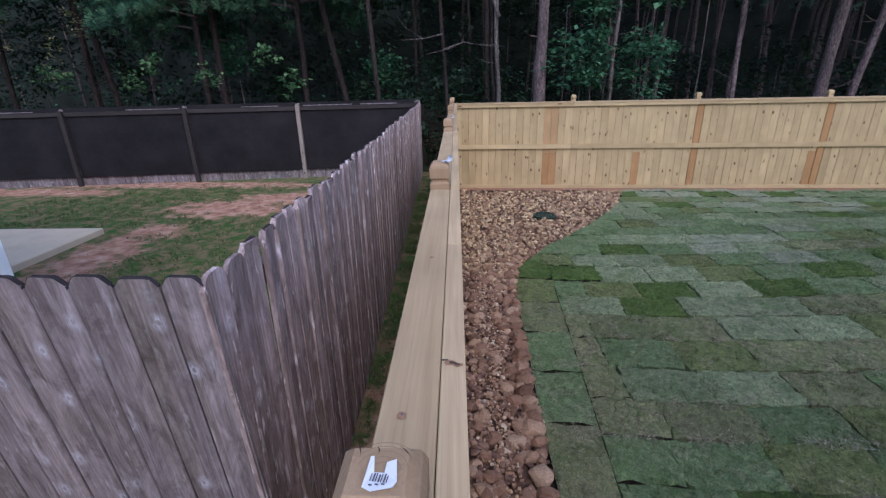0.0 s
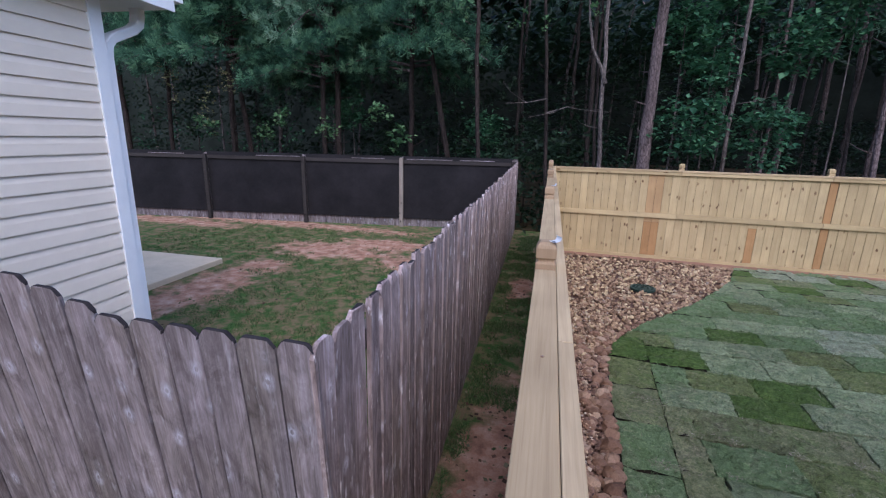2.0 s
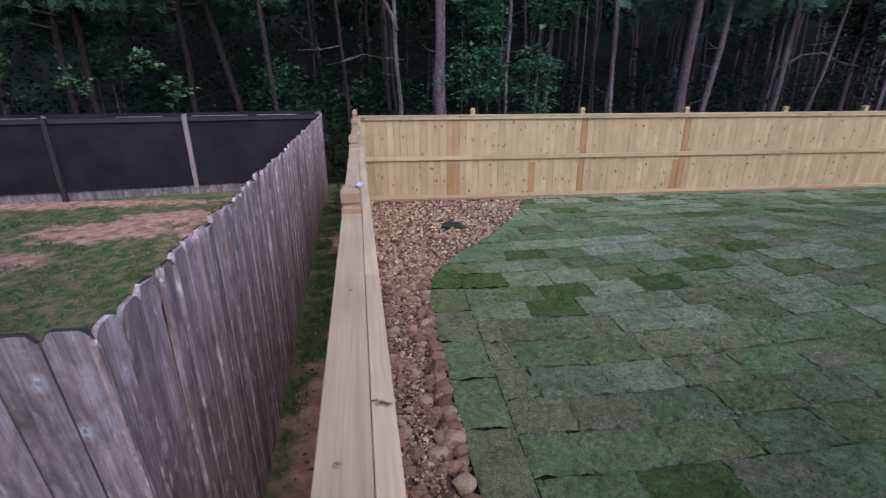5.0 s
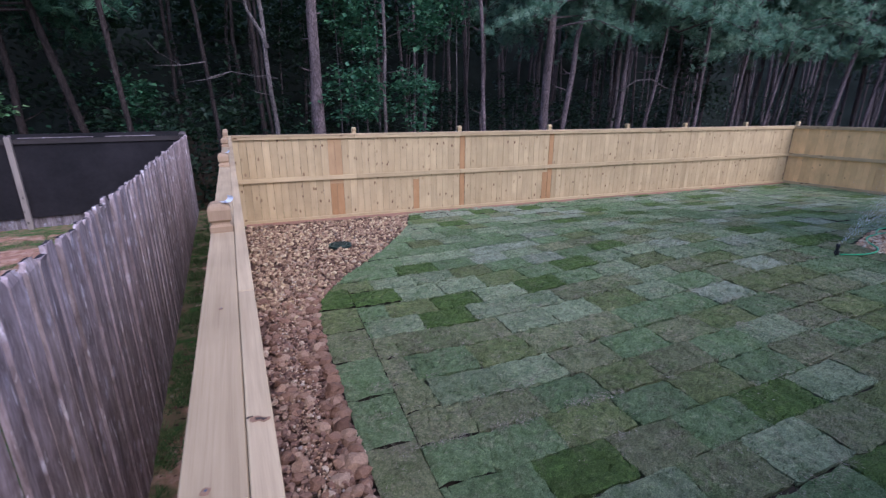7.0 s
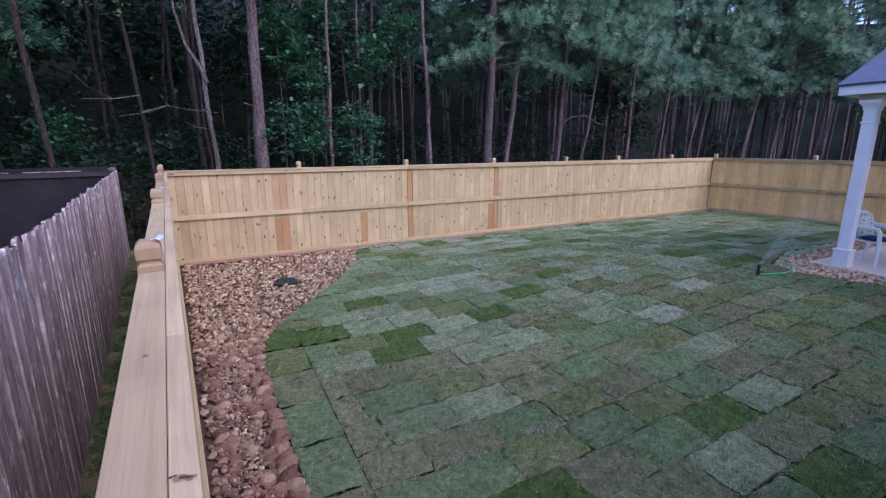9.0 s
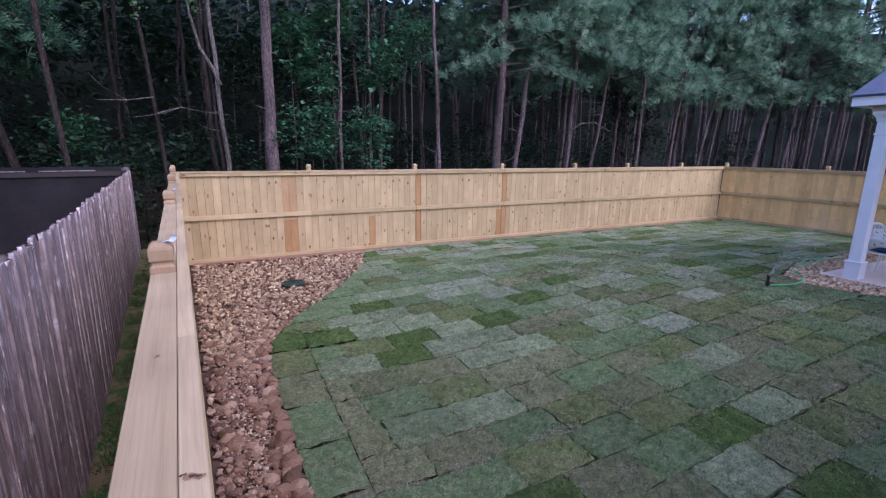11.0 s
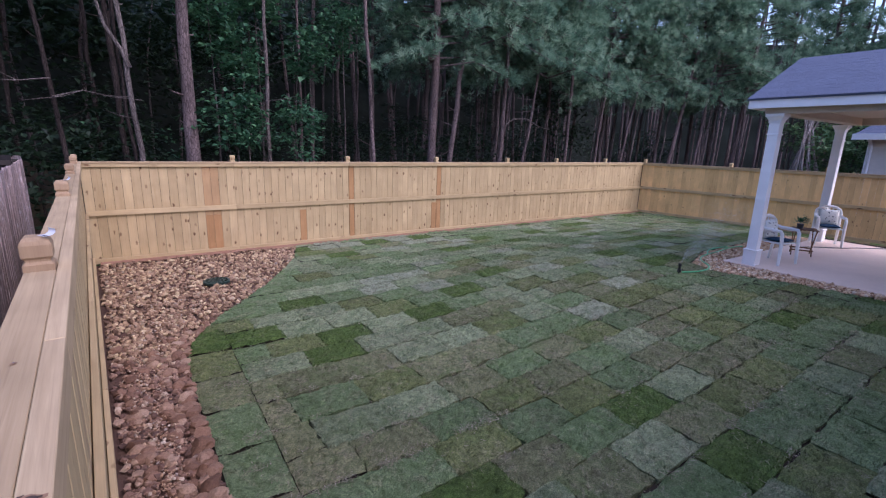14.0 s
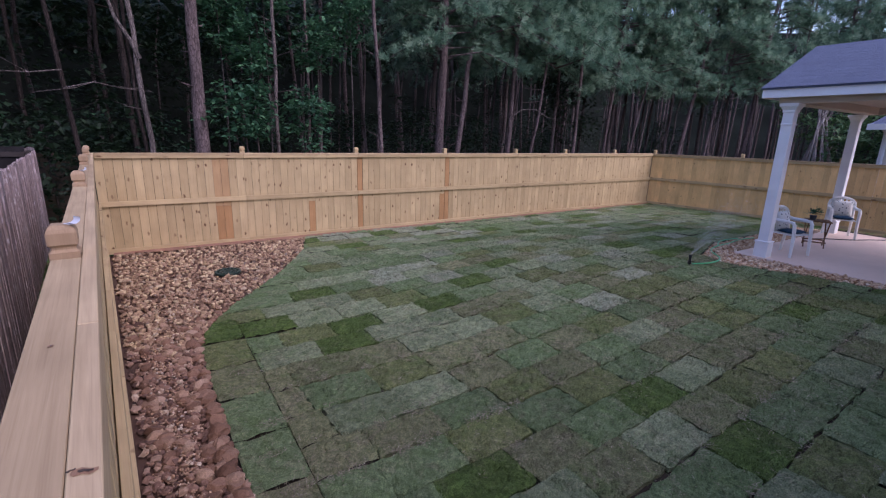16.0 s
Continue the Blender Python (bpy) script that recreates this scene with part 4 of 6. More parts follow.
# ---- rough grass in the next yard ----
blade_mat = leafy("grass_blades", [(0.0, (0.04, 0.08, 0.024)), (0.5, (0.085, 0.15, 0.045)), (0.85, (0.15, 0.20, 0.07)), (1.0, (0.27, 0.25, 0.12))], 0.7, 0.2, 0.3)
gen = random.Random(77)
verts, faces = [], []
tries = 0
while len(faces) < 60000 and tries < 120000:
    tries += 1
    if gen.random() < 0.3:
        y = gen.uniform(1.4, 11.5)
        x = gen.uniform(-0.1 - 0.084 * (y - 1.2) + 0.03, 0.6 - 0.067 * y)
    else:
        x, y = gen.uniform(-9, -0.3), gen.uniform(3.4, 11)
    bare = min(math.hypot((x - a) / c, (y - b) / d) for a, b, c, d in BARE)
    if bare + 1.2 * noise.noise(Vector((x * 1.6, y * 1.6, 3))) < 1.0 or noise.noise(Vector((x * 3.1, y * 3.1, 7))) + 0.5 * noise.noise(Vector((x * 9, y * 9, 1))) < -0.03 or (x < -5.5 and 3 < y < 7.0) or x > 0.6 - 0.067 * y or (x < -2.9 and y < 3.3):
        continue
    for _ in range(3):
        p = Vector((x + gen.gauss(0, 0.02), y + gen.gauss(0, 0.02), -0.035))
        a = gen.uniform(0, 6.28)
        d = Vector((math.cos(a), math.sin(a), 0)) * 0.005
        tip = p + Vector((gen.gauss(0, 0.03), gen.gauss(0, 0.03), gen.uniform(0.02, 0.06)))
        at = len(verts)
        verts.extend(((p + d)[:], (p - d)[:], tip[:]))
        faces.append((at, at + 1, at + 2))
me = bpy.data.meshes.new("grass")
me.from_pydata(verts, [], faces)
me.materials.append(blade_mat)
tagged(new("grass", me), "thin uneven grass of the next yard", "grass", kind="stuff")

# fallen leaves, clods and weeds on the next yard
bit_mat = leafy("yard_litter", [(0.0, (0.05, 0.035, 0.025)), (0.4, (0.16, 0.09, 0.06)), (0.7, (0.05, 0.09, 0.03)), (1.0, (0.34, 0.27, 0.18))], 0.9, 0.1, 0.1)
verts, faces = [], []
while len(faces) < 2600:
    if gen.random() < 0.25:
        y = gen.uniform(1.4, 11.5)
        x = gen.uniform(-0.1 - 0.084 * (y - 1.2) + 0.03, 0.58 - 0.067 * y)
    else:
        x, y = gen.uniform(-10, -0.3), 3.4 + 7.6 * gen.random() ** 0.7
    if (x < -5.5 and 3 < y < 7.0) or (x < -2.9 and y < 3.3):
        continue
    a, l = gen.uniform(0, 6.28), gen.uniform(0.015, 0.05)
    p = Vector((x, y, -0.026 + gen.uniform(0, 0.02)))
    d, s = Vector((math.cos(a), math.sin(a), gen.uniform(-0.3, 0.5))) * l, Vector((-math.sin(a), math.cos(a), gen.uniform(-0.3, 0.3))) * l * 0.5
    at = len(verts)
    verts.extend((p[:], (p + d * 0.5 + s)[:], (p + d)[:], (p + d * 0.5 - s)[:]))
    faces.append((at, at + 1, at + 2, at + 3))
me = bpy.data.meshes.new("yard_litter")
me.from_pydata(verts, [], faces)
me.materials.append(bit_mat)
tagged(new("yard_litter", me), "fallen leaves and clods on bare clay", "litter", kind="stuff")
# red clay showing along the foot of the far fence
bm = bmesh.new()
row = [(bm.verts.new((0.12 + 0.3 * k, 9.8 + 0.05 * math.sin(k * 1.7), 0.036)), bm.verts.new((0.12 + 0.3 * k, 9.96, 0.05))) for k in range(55)]
for a, b in zip(row, row[1:]):
    bm.faces.new((a[0], b[0], b[1], a[1]))
red_clay = soil_material("red_clay", (0.20, 0.11, 0.07), (0.30, 0.17, 0.11), (0.24, 0.12, 0.075), (0.36, 0.21, 0.14), 0.5)
tagged(part("clay_edge", bm, red_clay), "strip of red clay along the fence foot", "soil", kind="structure")

# ---- house next door ----
house = empty("house", pose(-3.1, 3.10, 0, 0, 0, 6.0), "beige vinyl-sided house with white corner trim and gutter", "house")
bm = bmesh.new()
box(bm, -9.0, -0.06, -12.0, -0.02, -0.1, 3.404)
part("wall", bm, vinyl, house)
lap = bmesh.new()
prism(lap, [(0.0, 0.0), (0.020, 0.002), (0.020, 0.012), (0.015, 0.082), (0.003, 0.132), (0.0, 0.132)], 11.88, pose(0, -11.98, 0))
lap_me = shared("siding_board", lap, vinyl)
for k in range(25):
    piece("siding_board", lap_me, house, pose(-0.06, 0, 0.084 + k * 0.132))
bm = bmesh.new()
box(bm, -0.062, -0.03, -0.115, 0.0, 0.15, 3.40, c=0.003)
box(bm, -0.13, -0.06, -0.019, 0.004, 0.15, 3.40, c=0.003)
part("corner_trim", bm, white_paint, house, "white corner trim")
bm = bmesh.new()
prism(bm, [(-9.3, 3.42), (0.2, 3.42), (0.2, 3.6), (-4.5, 5.7)], 12.5, pose(0, -12.0, 0))
part("roof", bm, plain("dark_shingle", (0.07, 0.07, 0.08), 0.9, 0, 0.3, 5.0, 0.6, 0.15), house)
board("soffit", -9.3, 0.19, -12.0, 0.48, 3.405, 3.418, white_paint, house)
board("fascia", 0.202, 0.22, -12.0, 0.50, 3.39, 3.62, white_paint, house)
gut = bmesh.new()
prism(gut, [(-9.3, 3.48), (0.23, 3.48), (0.23, 3.61), (-9.3, 3.61)], 0.11, pose(0, 0.485, 0))
part("gutter", gut, white_paint, house, "white rain gutter")
bm = bmesh.new()


def flat_pipe(bm, points, w, d):
    """A rectangular downspout along points in the y-z plane."""
    rings = []
    for i, p in enumerate(points):
        q = (Vector(points[min(i + 1, len(points) - 1)]) - Vector(points[max(i - 1, 0)])).normalized()
        side = Vector((1, 0, 0))
        up = q.cross(side)
        rings.append([bm.verts.new(Vector(p) + side * (a * w / 2) + up * (b * d / 2)) for a, b in ((-1, -0.8), (-0.8, -1), (0.8, -1), (1, -0.8), (1, 0.8), (0.8, 1), (-0.8, 1), (-1, 0.8))])
    for a, b in zip(rings, rings[1:]):
        for k in range(8):
            bm.faces.new((a[k], a[(k + 1) % 8], b[(k + 1) % 8], b[k]))


flat_pipe(bm, [(-0.1, 0.045, 0.0), (-0.1, 0.045, 2.97), (-0.1, 0.06, 3.05), (-0.1, 0.11, 3.11), (-0.1, 0.34, 3.22), (-0.1, 0.40, 3.27), (-0.1, 0.42, 3.35), (-0.1, 0.42, 3.49)], 0.1, 0.075)
part("downspout", bm, white_paint, house, "white metal downspout with elbows")
bm = bmesh.new()
box(bm, -9.0, -2.42, -0.02, 3.95, -0.1, 0.07, pose(-3.1, 3.05, 0, 0, 0, 3.5), c=0.012)
tagged(part("patio_slab", bm, concrete), "pale concrete patio slab behind the beige house", "patio", kind="structure")

# ---- porch ----
PZ = 0.345
bm = bmesh.new()
box(bm, 9.70, 14.3, -8, 3.9, -0.1, PZ, c=0.012)
porch_concrete = plain("warm_concrete", (0.72, 0.565, 0.455), 0.85, 0, 0.1, 1.6, 0.3, 0.25)
tagged(part("porch_slab", bm, porch_concrete), "pale warm concrete porch slab", "patio", kind="structure")
porch = empty("porch", pose(11.5, 3.6, PZ), "white porch with square columns and a grey shingle roof", "porch")
for x, y in ((9.84, 3.5), (13.85, 3.76)):
    bm = bmesh.new()
    box(bm, x - 0.08, x + 0.08, y - 0.08, y + 0.08, PZ + 0.2, 2.93, c=0.005)
    col = part("column", bm, white_paint, None)
    col.parent = porch
    col.matrix_parent_inverse = porch.matrix_world.inverted()
    for name, w, z0, z1 in (("base", 0.105, PZ, PZ + 0.26), ("base_cap", 0.115, PZ + 0.26, PZ + 0.285), ("neck_band", 0.092, 2.60, 2.625), ("capital", 0.092, 2.80, 2.84)):
        bm = bmesh.new()
        box(bm, x - w, x + w, y - w, y + w, z0, z1 + 0.001, c=0.004)
        ob = part(name, bm, white_paint, col)
    bm = bmesh.new()
    vs = []
    for w, z in ((0.088, 2.83), (0.125, 2.90), (0.135, 2.90), (0.135, 2.945)):
        vs.append([bm.verts.new((x + a * w, y + b * w, z)) for a, b in ((-1, -1), (1, -1), (1, 1), (-1, 1))])
    for a, b in zip(vs, vs[1:]):
        for k in range(4):
            bm.faces.new((a[k], a[(k + 1) % 4], b[(k + 1) % 4], b[k]))
    bm.faces.new(vs[0][::-1])
    bm.faces.new(vs[-1])
    part("crown_mould", bm, white_paint, col)


def porch_part(name, bm, material, label=""):
    ob = part(name, bm, material, None, label)
    ob.parent = porch
    ob.matrix_parent_inverse = porch.matrix_world.inverted()
    return ob


XE0, XE1, YE, XR = 9.60, 14.2, 3.88, 11.42
bm = bmesh.new()
box(bm, XE0 + 0.13, XE1 - 0.15, 3.42, 3.66, 2.945, 3.08)
box(bm, XE0 + 0.13, XE0 + 0.36, -8, 3.42, 2.945, 3.08)
box(bm, XE1 - 0.40, XE1 - 0.16, -8, 3.42, 2.945, 3.08)
beige_trim = plain("beige_trim", (0.50, 0.43, 0.35), 0.6, 0, 0.06)
porch_part("beam", bm, beige_trim, "shaded beige beam")
bm = bmesh.new()
box(bm, XE0 + 0.03, XE1 - 0.03, -8, YE - 0.03, 3.081, 3.10)
porch_part("soffit", bm, beige_trim, "beige soffit")
for name, b0 in (("fascia", (XE0, XE0 + 0.025, -8, YE - 0.026)), ("fascia", (XE1 - 0.025, XE1, -8, YE - 0.026)), ("fascia", (XE0, XE1, YE - 0.025, YE))):
    bm = bmesh.new()
    box(bm, *b0, 3.03, 3.17, c=0.003)
    porch_part(name, bm, white_paint, "white fascia board")
RZ = 4.05


def shingle_material():
    m, nt, b = nodes_of("asphalt_shingle")
    c = coords(nt, (1, 1, 1))
    speck, broad = noise_of(nt, c, 160.0, 3.0, 0.7), noise_of(nt, c, 1.3, 4.0)
    tone = random_of(nt, [(0.0, (0.090, 0.110, 0.168)), (1.0, (0.098, 0.118, 0.180))])
    col = mix(nt, 0.8, tone, ramp(nt, speck, [(0.3, (0.6, 0.6, 0.62)), (0.7, (1.25, 1.25, 1.25))]), "MULTIPLY")
    col = mix(nt, 0.4, col, ramp(nt, broad, [(0.3, (0.7, 0.7, 0.7)), (0.7, (1.1, 1.1, 1.1))]), "MULTIPLY")
    link(nt, col, b.inputs["Base Color"])
    b.inputs["Roughness"].default_value = 0.92
    bump(nt, b, speck, 0.6, 0.01)
    return m


shingle_mat = shingle_material()
bm = bmesh.new()
prism(bm, [(XE0 - 0.02, 3.16), (XE0 - 0.02, 3.185), (XR, RZ), (XE1 + 0.02, 3.185), (XE1 + 0.02, 3.16), (XR, RZ - 0.03)], 11.9, pose(0, YE - 11.88, 0))
roof = porch_part("roof", bm, shingle_mat, "blue-grey asphalt shingles")
run = math.hypot(XR - XE0 + 0.02, RZ - 3.185)
pitch = math.degrees(math.atan2(RZ - 3.185, XR - XE0 + 0.02))
course = bmesh.new()
prism(course, [(0.0, 0.0), (0.0, 0.0015), (0.15, 0.0008), (0.15, 0.0)], 0.33)
shingle_me = shared("shingle", course, shingle_mat)
course = bmesh.new()
prism(course, [(0.0, 0.0), (0.0, 0.0015), (0.15, 0.0008), (0.15, 0.0)], 0.165)
half_me = shared("shingle", course, shingle_mat)
rnd = random.Random(3)
for r in range(int(run / 0.145)):
    for k in range(-1 if r % 2 else 0, 18):
        y = YE - 0.33 * (k + 1) - (0.165 if r % 2 else 0.0) + 0.02 if k >= 0 else YE - 0.165 + 0.02
        slide = Matrix.Translation((XE0 - 0.03, y, 3.188)) @ Matrix.Rotation(-radians(pitch), 4, "Y") @ Matrix.Translation((r * 0.145, 0, 0.002 + rnd.uniform(0, 0.0008)))
        ob = new("shingle", shingle_me if k >= 0 else half_me)
        ob.parent = roof
        ob.matrix_local = slide
bm = bmesh.new()
prism(bm, [(XE0 + 0.1, 3.17), (XE1 - 0.1, 3.17), (XR, RZ - 0.08)], 0.05, pose(0, YE - 0.3, 0))
porch_part("gable_wall", bm, vinyl)

# ---- far house beyond the fence ----
far = empty("house", pose(24.2, 5.9, 0, 0, 0, -15), "pale-sided house with white eaves beyond the fence", "house")
bm = bmesh.new()
box(bm, 0.3, 12, -10, 0, -0.2, 2.95)
part("wall", bm, plain("grey_siding", (0.70, 0.65, 0.59), 0.6, 0, 0.08, 2.0), far)
lap = bmesh.new()
prism(lap, [(0.0, 0.0), (-0.02, 0.004), (-0.004, 0.16), (0.0, 0.16)], 10.0, pose(0.3, -10, 0))
lap_far = shared("siding_board", lap, plain("grey_siding_board", (0.70, 0.65, 0.59), 0.6, 0, 0.08, 2.0))
for k in range(19):
    piece("siding_board", lap_far, far, pose(0, 0, -0.1 + k * 0.16))
bm = bmesh.new()
prism(bm, [(-0.25, 2.95), (12.4, 2.95), (12.4, 3.1), (6, 5.6), (-0.25, 3.1)], 10.5, pose(0, -10.2, 0))
part("roof", bm, shingle_mat, far)
board("fascia", -0.3, -0.252, -10.2, 0.32, 2.9, 3.12, white_paint, far)
board("corner_trim", 0.24, 0.36, -0.03, 0.03, -0.1, 2.94, white_paint, far)
bm = bmesh.new()
tube(bm, [(-0.1, -0.12, 2.95), (0.2, -0.12, 2.7), (0.22, -0.12, -0.1)], 0.05, 8)
part("downspout", bm, white_paint, far)

# ---- unseen house added behind the lawn: closes the place, shades the turf beside it ----
home = empty("house", pose(0, 0, 0), "unseen house placed behind the porch to shade the near turf", "house")
bm = bmesh.new()
box(bm, 3.6, 12.5, -12.4, -1.3, -0.1, 3.0)
part("wall", bm, vinyl, home)
bm = bmesh.new()
prism(bm, [(-12.9, 2.95), (-0.85, 2.95), (-0.85, 3.1), (-6.85, 6.0), (-12.9, 3.1)], 9.5, Matrix.Translation((3.3, 0, 0)) @ Matrix(((0, 1, 0, 0), (1, 0, 0, 0), (0, 0, 1, 0), (0, 0, 0, 1))))
part("roof", bm, shingle_mat, home)

# ---- porch furniture ----
def chair_mesh_parts(parent):
    """A moulded armchair: seat at the origin's height, facing -y."""
    bm = bmesh.new()
    box(bm, -0.235, 0.235, -0.24, 0.22, 0.395, 0.42, c=0.01)
    part("seat", bm, white_plastic, parent)
    for sx in (-1, 1):
        bm = bmesh.new()
        flat = [(sx * 0.27, -0.27, 0.0), (sx * 0.255, -0.25, 0.4), (sx * 0.262, -0.23, 0.6), (sx * 0.265, -0.19, 0.645)]
        tube(bm, flat, [0.026, 0.035, 0.034, 0.028], 8)
        part("front_leg", bm, white_plastic, parent)
        bm = bmesh.new()
        tube(bm, [(sx * 0.26, 0.3, 0.0), (sx * 0.245, 0.24, 0.4), (sx * 0.24, 0.26, 0.62)], [0.026, 0.034, 0.03], 8)
        part("rear_leg", bm, white_plastic, parent)
        bm = bmesh.new()
        tube(bm, [(sx * 0.265, -0.22, 0.645), (sx * 0.275, -0.05, 0.65), (sx * 0.265, 0.15, 0.65), (sx * 0.235, 0.27, 0.69)], [0.024, 0.034, 0.034, 0.03], 8)
        part("armrest", bm, white_plastic, parent)
    bm = bmesh.new()
    arch = [(-0.24, 0.25, 0.62), (-0.25, 0.28, 0.72)] + [(-0.25 * math.cos(a), 0.285 + 0.02 * math.sin(a), 0.74 + 0.14 * math.sin(a)) for a in [k * math.pi / 10 for k in range(1, 10)]] + [(0.25, 0.28, 0.72), (0.24, 0.25, 0.62)]
    tube(bm, arch, 0.03, 8)
    part("back_frame", bm, white_plastic, parent)
    for k in range(5):
        x = -0.16 + 0.08 * k
        bm = bmesh.new()
        tube(bm, [(x, 0.23, 0.41), (x, 0.27, 0.62), (x, 0.29, 0.76 + 0.1 * math.cos(x * 5))], [0.018, 0.018, 0.016], 6)
        part("back_slat", bm, white_plastic, parent)


def floral():
    m, nt, b = nodes_of("floral_print")
    c = coords(nt, (1, 1, 1))
    v = nt.nodes.new("ShaderNodeTexVoronoi")
    v.inputs["Scale"].default_value = 16.0
    link(nt, c, v.inputs["Vector"])
    n = noise_of(nt, c, 40.0, 4.0, 0.6)
    mask = ramp(nt, mix(nt, 0.4, v.outputs["Distance"], n), [(0.30, (1, 1, 1)), (0.36, (0, 0, 0))])
    link(nt, mix(nt, mask, (0.72, 0.72, 0.68), ramp(nt, n, [(0.4, (0.02, 0.03, 0.05)), (0.6, (0.10, 0.16, 0.16))])), b.inputs["Base Color"])
    b.inputs["Roughness"].default_value = 0.9
    return m


floral_mat = floral()
blue_cloth = plain("navy_cushion", (0.03, 0.07, 0.12), 0.9, 0, 0.3, 12.0, 0.3, 0.15)


def pillow(bm, w, h, d, m):
    """A stuffed cushion in the x-z plane."""
    n = 8
    g = {}
    for side in (-1, 1):
        for i in range(n + 1):
            for j in range(n + 1):
                u, v = i / n * 2 - 1, j / n * 2 - 1
                puff = (1 - u ** 4) * (1 - v ** 4)
                if (side == 1 and (i in (0, n) or j in (0, n))):
                    g[side, i, j] = g[-1, i, j]
                else:
                    g[side, i, j] = bm.verts.new(m @ Vector((u * w / 2, side * d / 2 * puff, v * h / 2)))
    for side in (-1, 1):
        for i in range(n):
            for j in range(n):
                q = [g[side, i, j], g[side, i + 1, j], g[side, i + 1, j + 1], g[side, i, j + 1]]
                bm.faces.new(q if side == -1 else q[::-1])


for x, y, turn in ((10.45, 3.36, -12), (13.45, 3.50, -62)):
    m = pose(x, y, PZ, 0, 0, turn) @ Matrix.Diagonal((0.9, 0.84, 0.95, 1))
    chair = empty("armchair", m, "white moulded plastic garden armchair on the porch", "chair", "chairs on the porch")
    chair_mesh_parts(chair)
    bm = bmesh.new()
    pillow(bm, 0.40, 0.36, 0.11, Matrix.Identity(4))
    ob = part("cushion", bm, floral_mat, smooth=True)
    ob.matrix_world = m @ pose(0, 0.185, 0.63, -10, 0, 0)
    tagged(ob, "white cushion printed with dark leaves, against a chair back", "cushion", "chair cushions")
    bm = bmesh.new()
    pillow(bm, 0.42, 0.40, 0.07, pose(0, 0, 0, 90, 0, 0))
    ob = part("seat_pad", bm, blue_cloth, smooth=True)
    ob.matrix_world = m @ pose(0, -0.03, 0.452)
    tagged(ob, "dark blue seat pad on a white armchair", "cushion", "seat pads")

table = empty("folding_table", pose(11.72, 3.38, PZ, 0, 0, 25), "small brown wooden folding table with crossed legs", "table")
teak = wood("brown_teak", (0.20, 0.11, 0.06), (0.11, 0.055, 0.03), "x", knots=0)
for k in range(6):
    bm = bmesh.new()
    box(bm, -0.22, 0.22, -0.2 + k * 0.068, -0.2 + k * 0.068 + 0.058, 0.505, 0.52, c=0.003)
    part("slat", bm, teak, table)
for sy in (-0.16, 0.16):
    for s in (-1, 1):
        bm = bmesh.new()
        box(bm, -0.014, 0.014, sy - 0.009 + s * 0.01, sy + 0.009 + s * 0.01, -0.32, 0.32, pose(0, 0, 0.262, 0, s * 36, 0), c=0.003)
        part("leg", bm, teak, table)
for x in (-0.17, 0.17):
    bm = bmesh.new()
    box(bm, x - 0.012, x + 0.012, -0.17, 0.17, 0.1, 0.125, c=0.003)
    part("stretcher", bm, teak, table)
pot = empty("potted_plant", pose(11.69, 3.46, PZ + 0.52), "small green plant in a dark pot on the folding table", "plant")
bm = bmesh.new()
tube(bm, [(0, 0, 0), (0, 0, 0.02), (0, 0, 0.09)], [0.045, 0.05, 0.06], 14)
part("pot", bm, plain("dark_pot", (0.05, 0.05, 0.06), 0.5), pot)
bm = bmesh.new()
rnd = random.Random(8)
for _ in range(90):
    d = Vector((rnd.gauss(0, 1), rnd.gauss(0, 1), abs(rnd.gauss(0.6, 0.6)))).normalized()
    p = Vector((0, 0, 0.1)) + d * rnd.uniform(0.04, 0.13)
    s = d.cross(Vector((0, 0, 1))).normalized() * 0.018
    bm.faces.new([bm.verts.new(p), bm.verts.new(p + d * 0.025 + s), bm.verts.new(p + d * 0.06), bm.verts.new(p + d * 0.025 - s)])
part("foliage", bm, leaf_mat, pot)

cord = bpy.data.curves.new("cord", "CURVE")
cord.dimensions, cord.bevel_depth, cord.bevel_resolution = "3D", 0.009, 2
sp = cord.splines.new("BEZIER")
sp.bezier_points.add(4)
for b, (x, y) in zip(sp.bezier_points, ((12.3, 3.75), (12.8, 3.52), (13.2, 3.2), (13.7, 2.95), (14.2, 2.6))):
    b.co = (x, y, PZ + 0.009)
    b.handle_left_type = b.handle_right_type = "AUTO"
cord.materials.append(black_plastic)
tagged(new("cord", cord), "dark thin hose lying across the porch slab", "hose")

# ---- sprinkler and hose ----
SX, SY = 8.1, 3.84
SZ = rise(SX, SY) + 0.03
sprinkler = empty("lawn_sprinkler", pose(SX, SY, SZ), "small black spike sprinkler on the lawn", "sprinkler")
bm = bmesh.new()
tube(bm, [(0, 0, -0.06), (0, 0, 0.02), (0, 0, 0.021), (0, 0, 0.07), (0, 0, 0.071), (0, 0, 0.13)], [0.008, 0.014, 0.03, 0.03, 0.02, 0.018], 12)
part("body", bm, black_plastic, sprinkler)
bm = bmesh.new()
tube(bm, [(0, 0, 0.125), (0.0, 0.0, 0.15), (-0.01, 0.02, 0.165)], [0.026, 0.026, 0.012], 12)
part("nozzle", bm, black_plastic, sprinkler)
bm = bmesh.new()
box(bm, -0.045, 0.045, -0.012, 0.012, 0.03, 0.05, c=0.004)
part("crossbar", bm, black_plastic, sprinkler)
hose_xy = [(8.12, 3.80), (8.3, 3.72), (8.5, 3.68), (8.75, 3.70), (8.98, 3.80), (9.12, 3.93), (9.24, 4.05), (9.5, 4.2), (9.85, 4.27), (10.4, 4.30), (10.9, 4.36), (11.4, 4.3)]
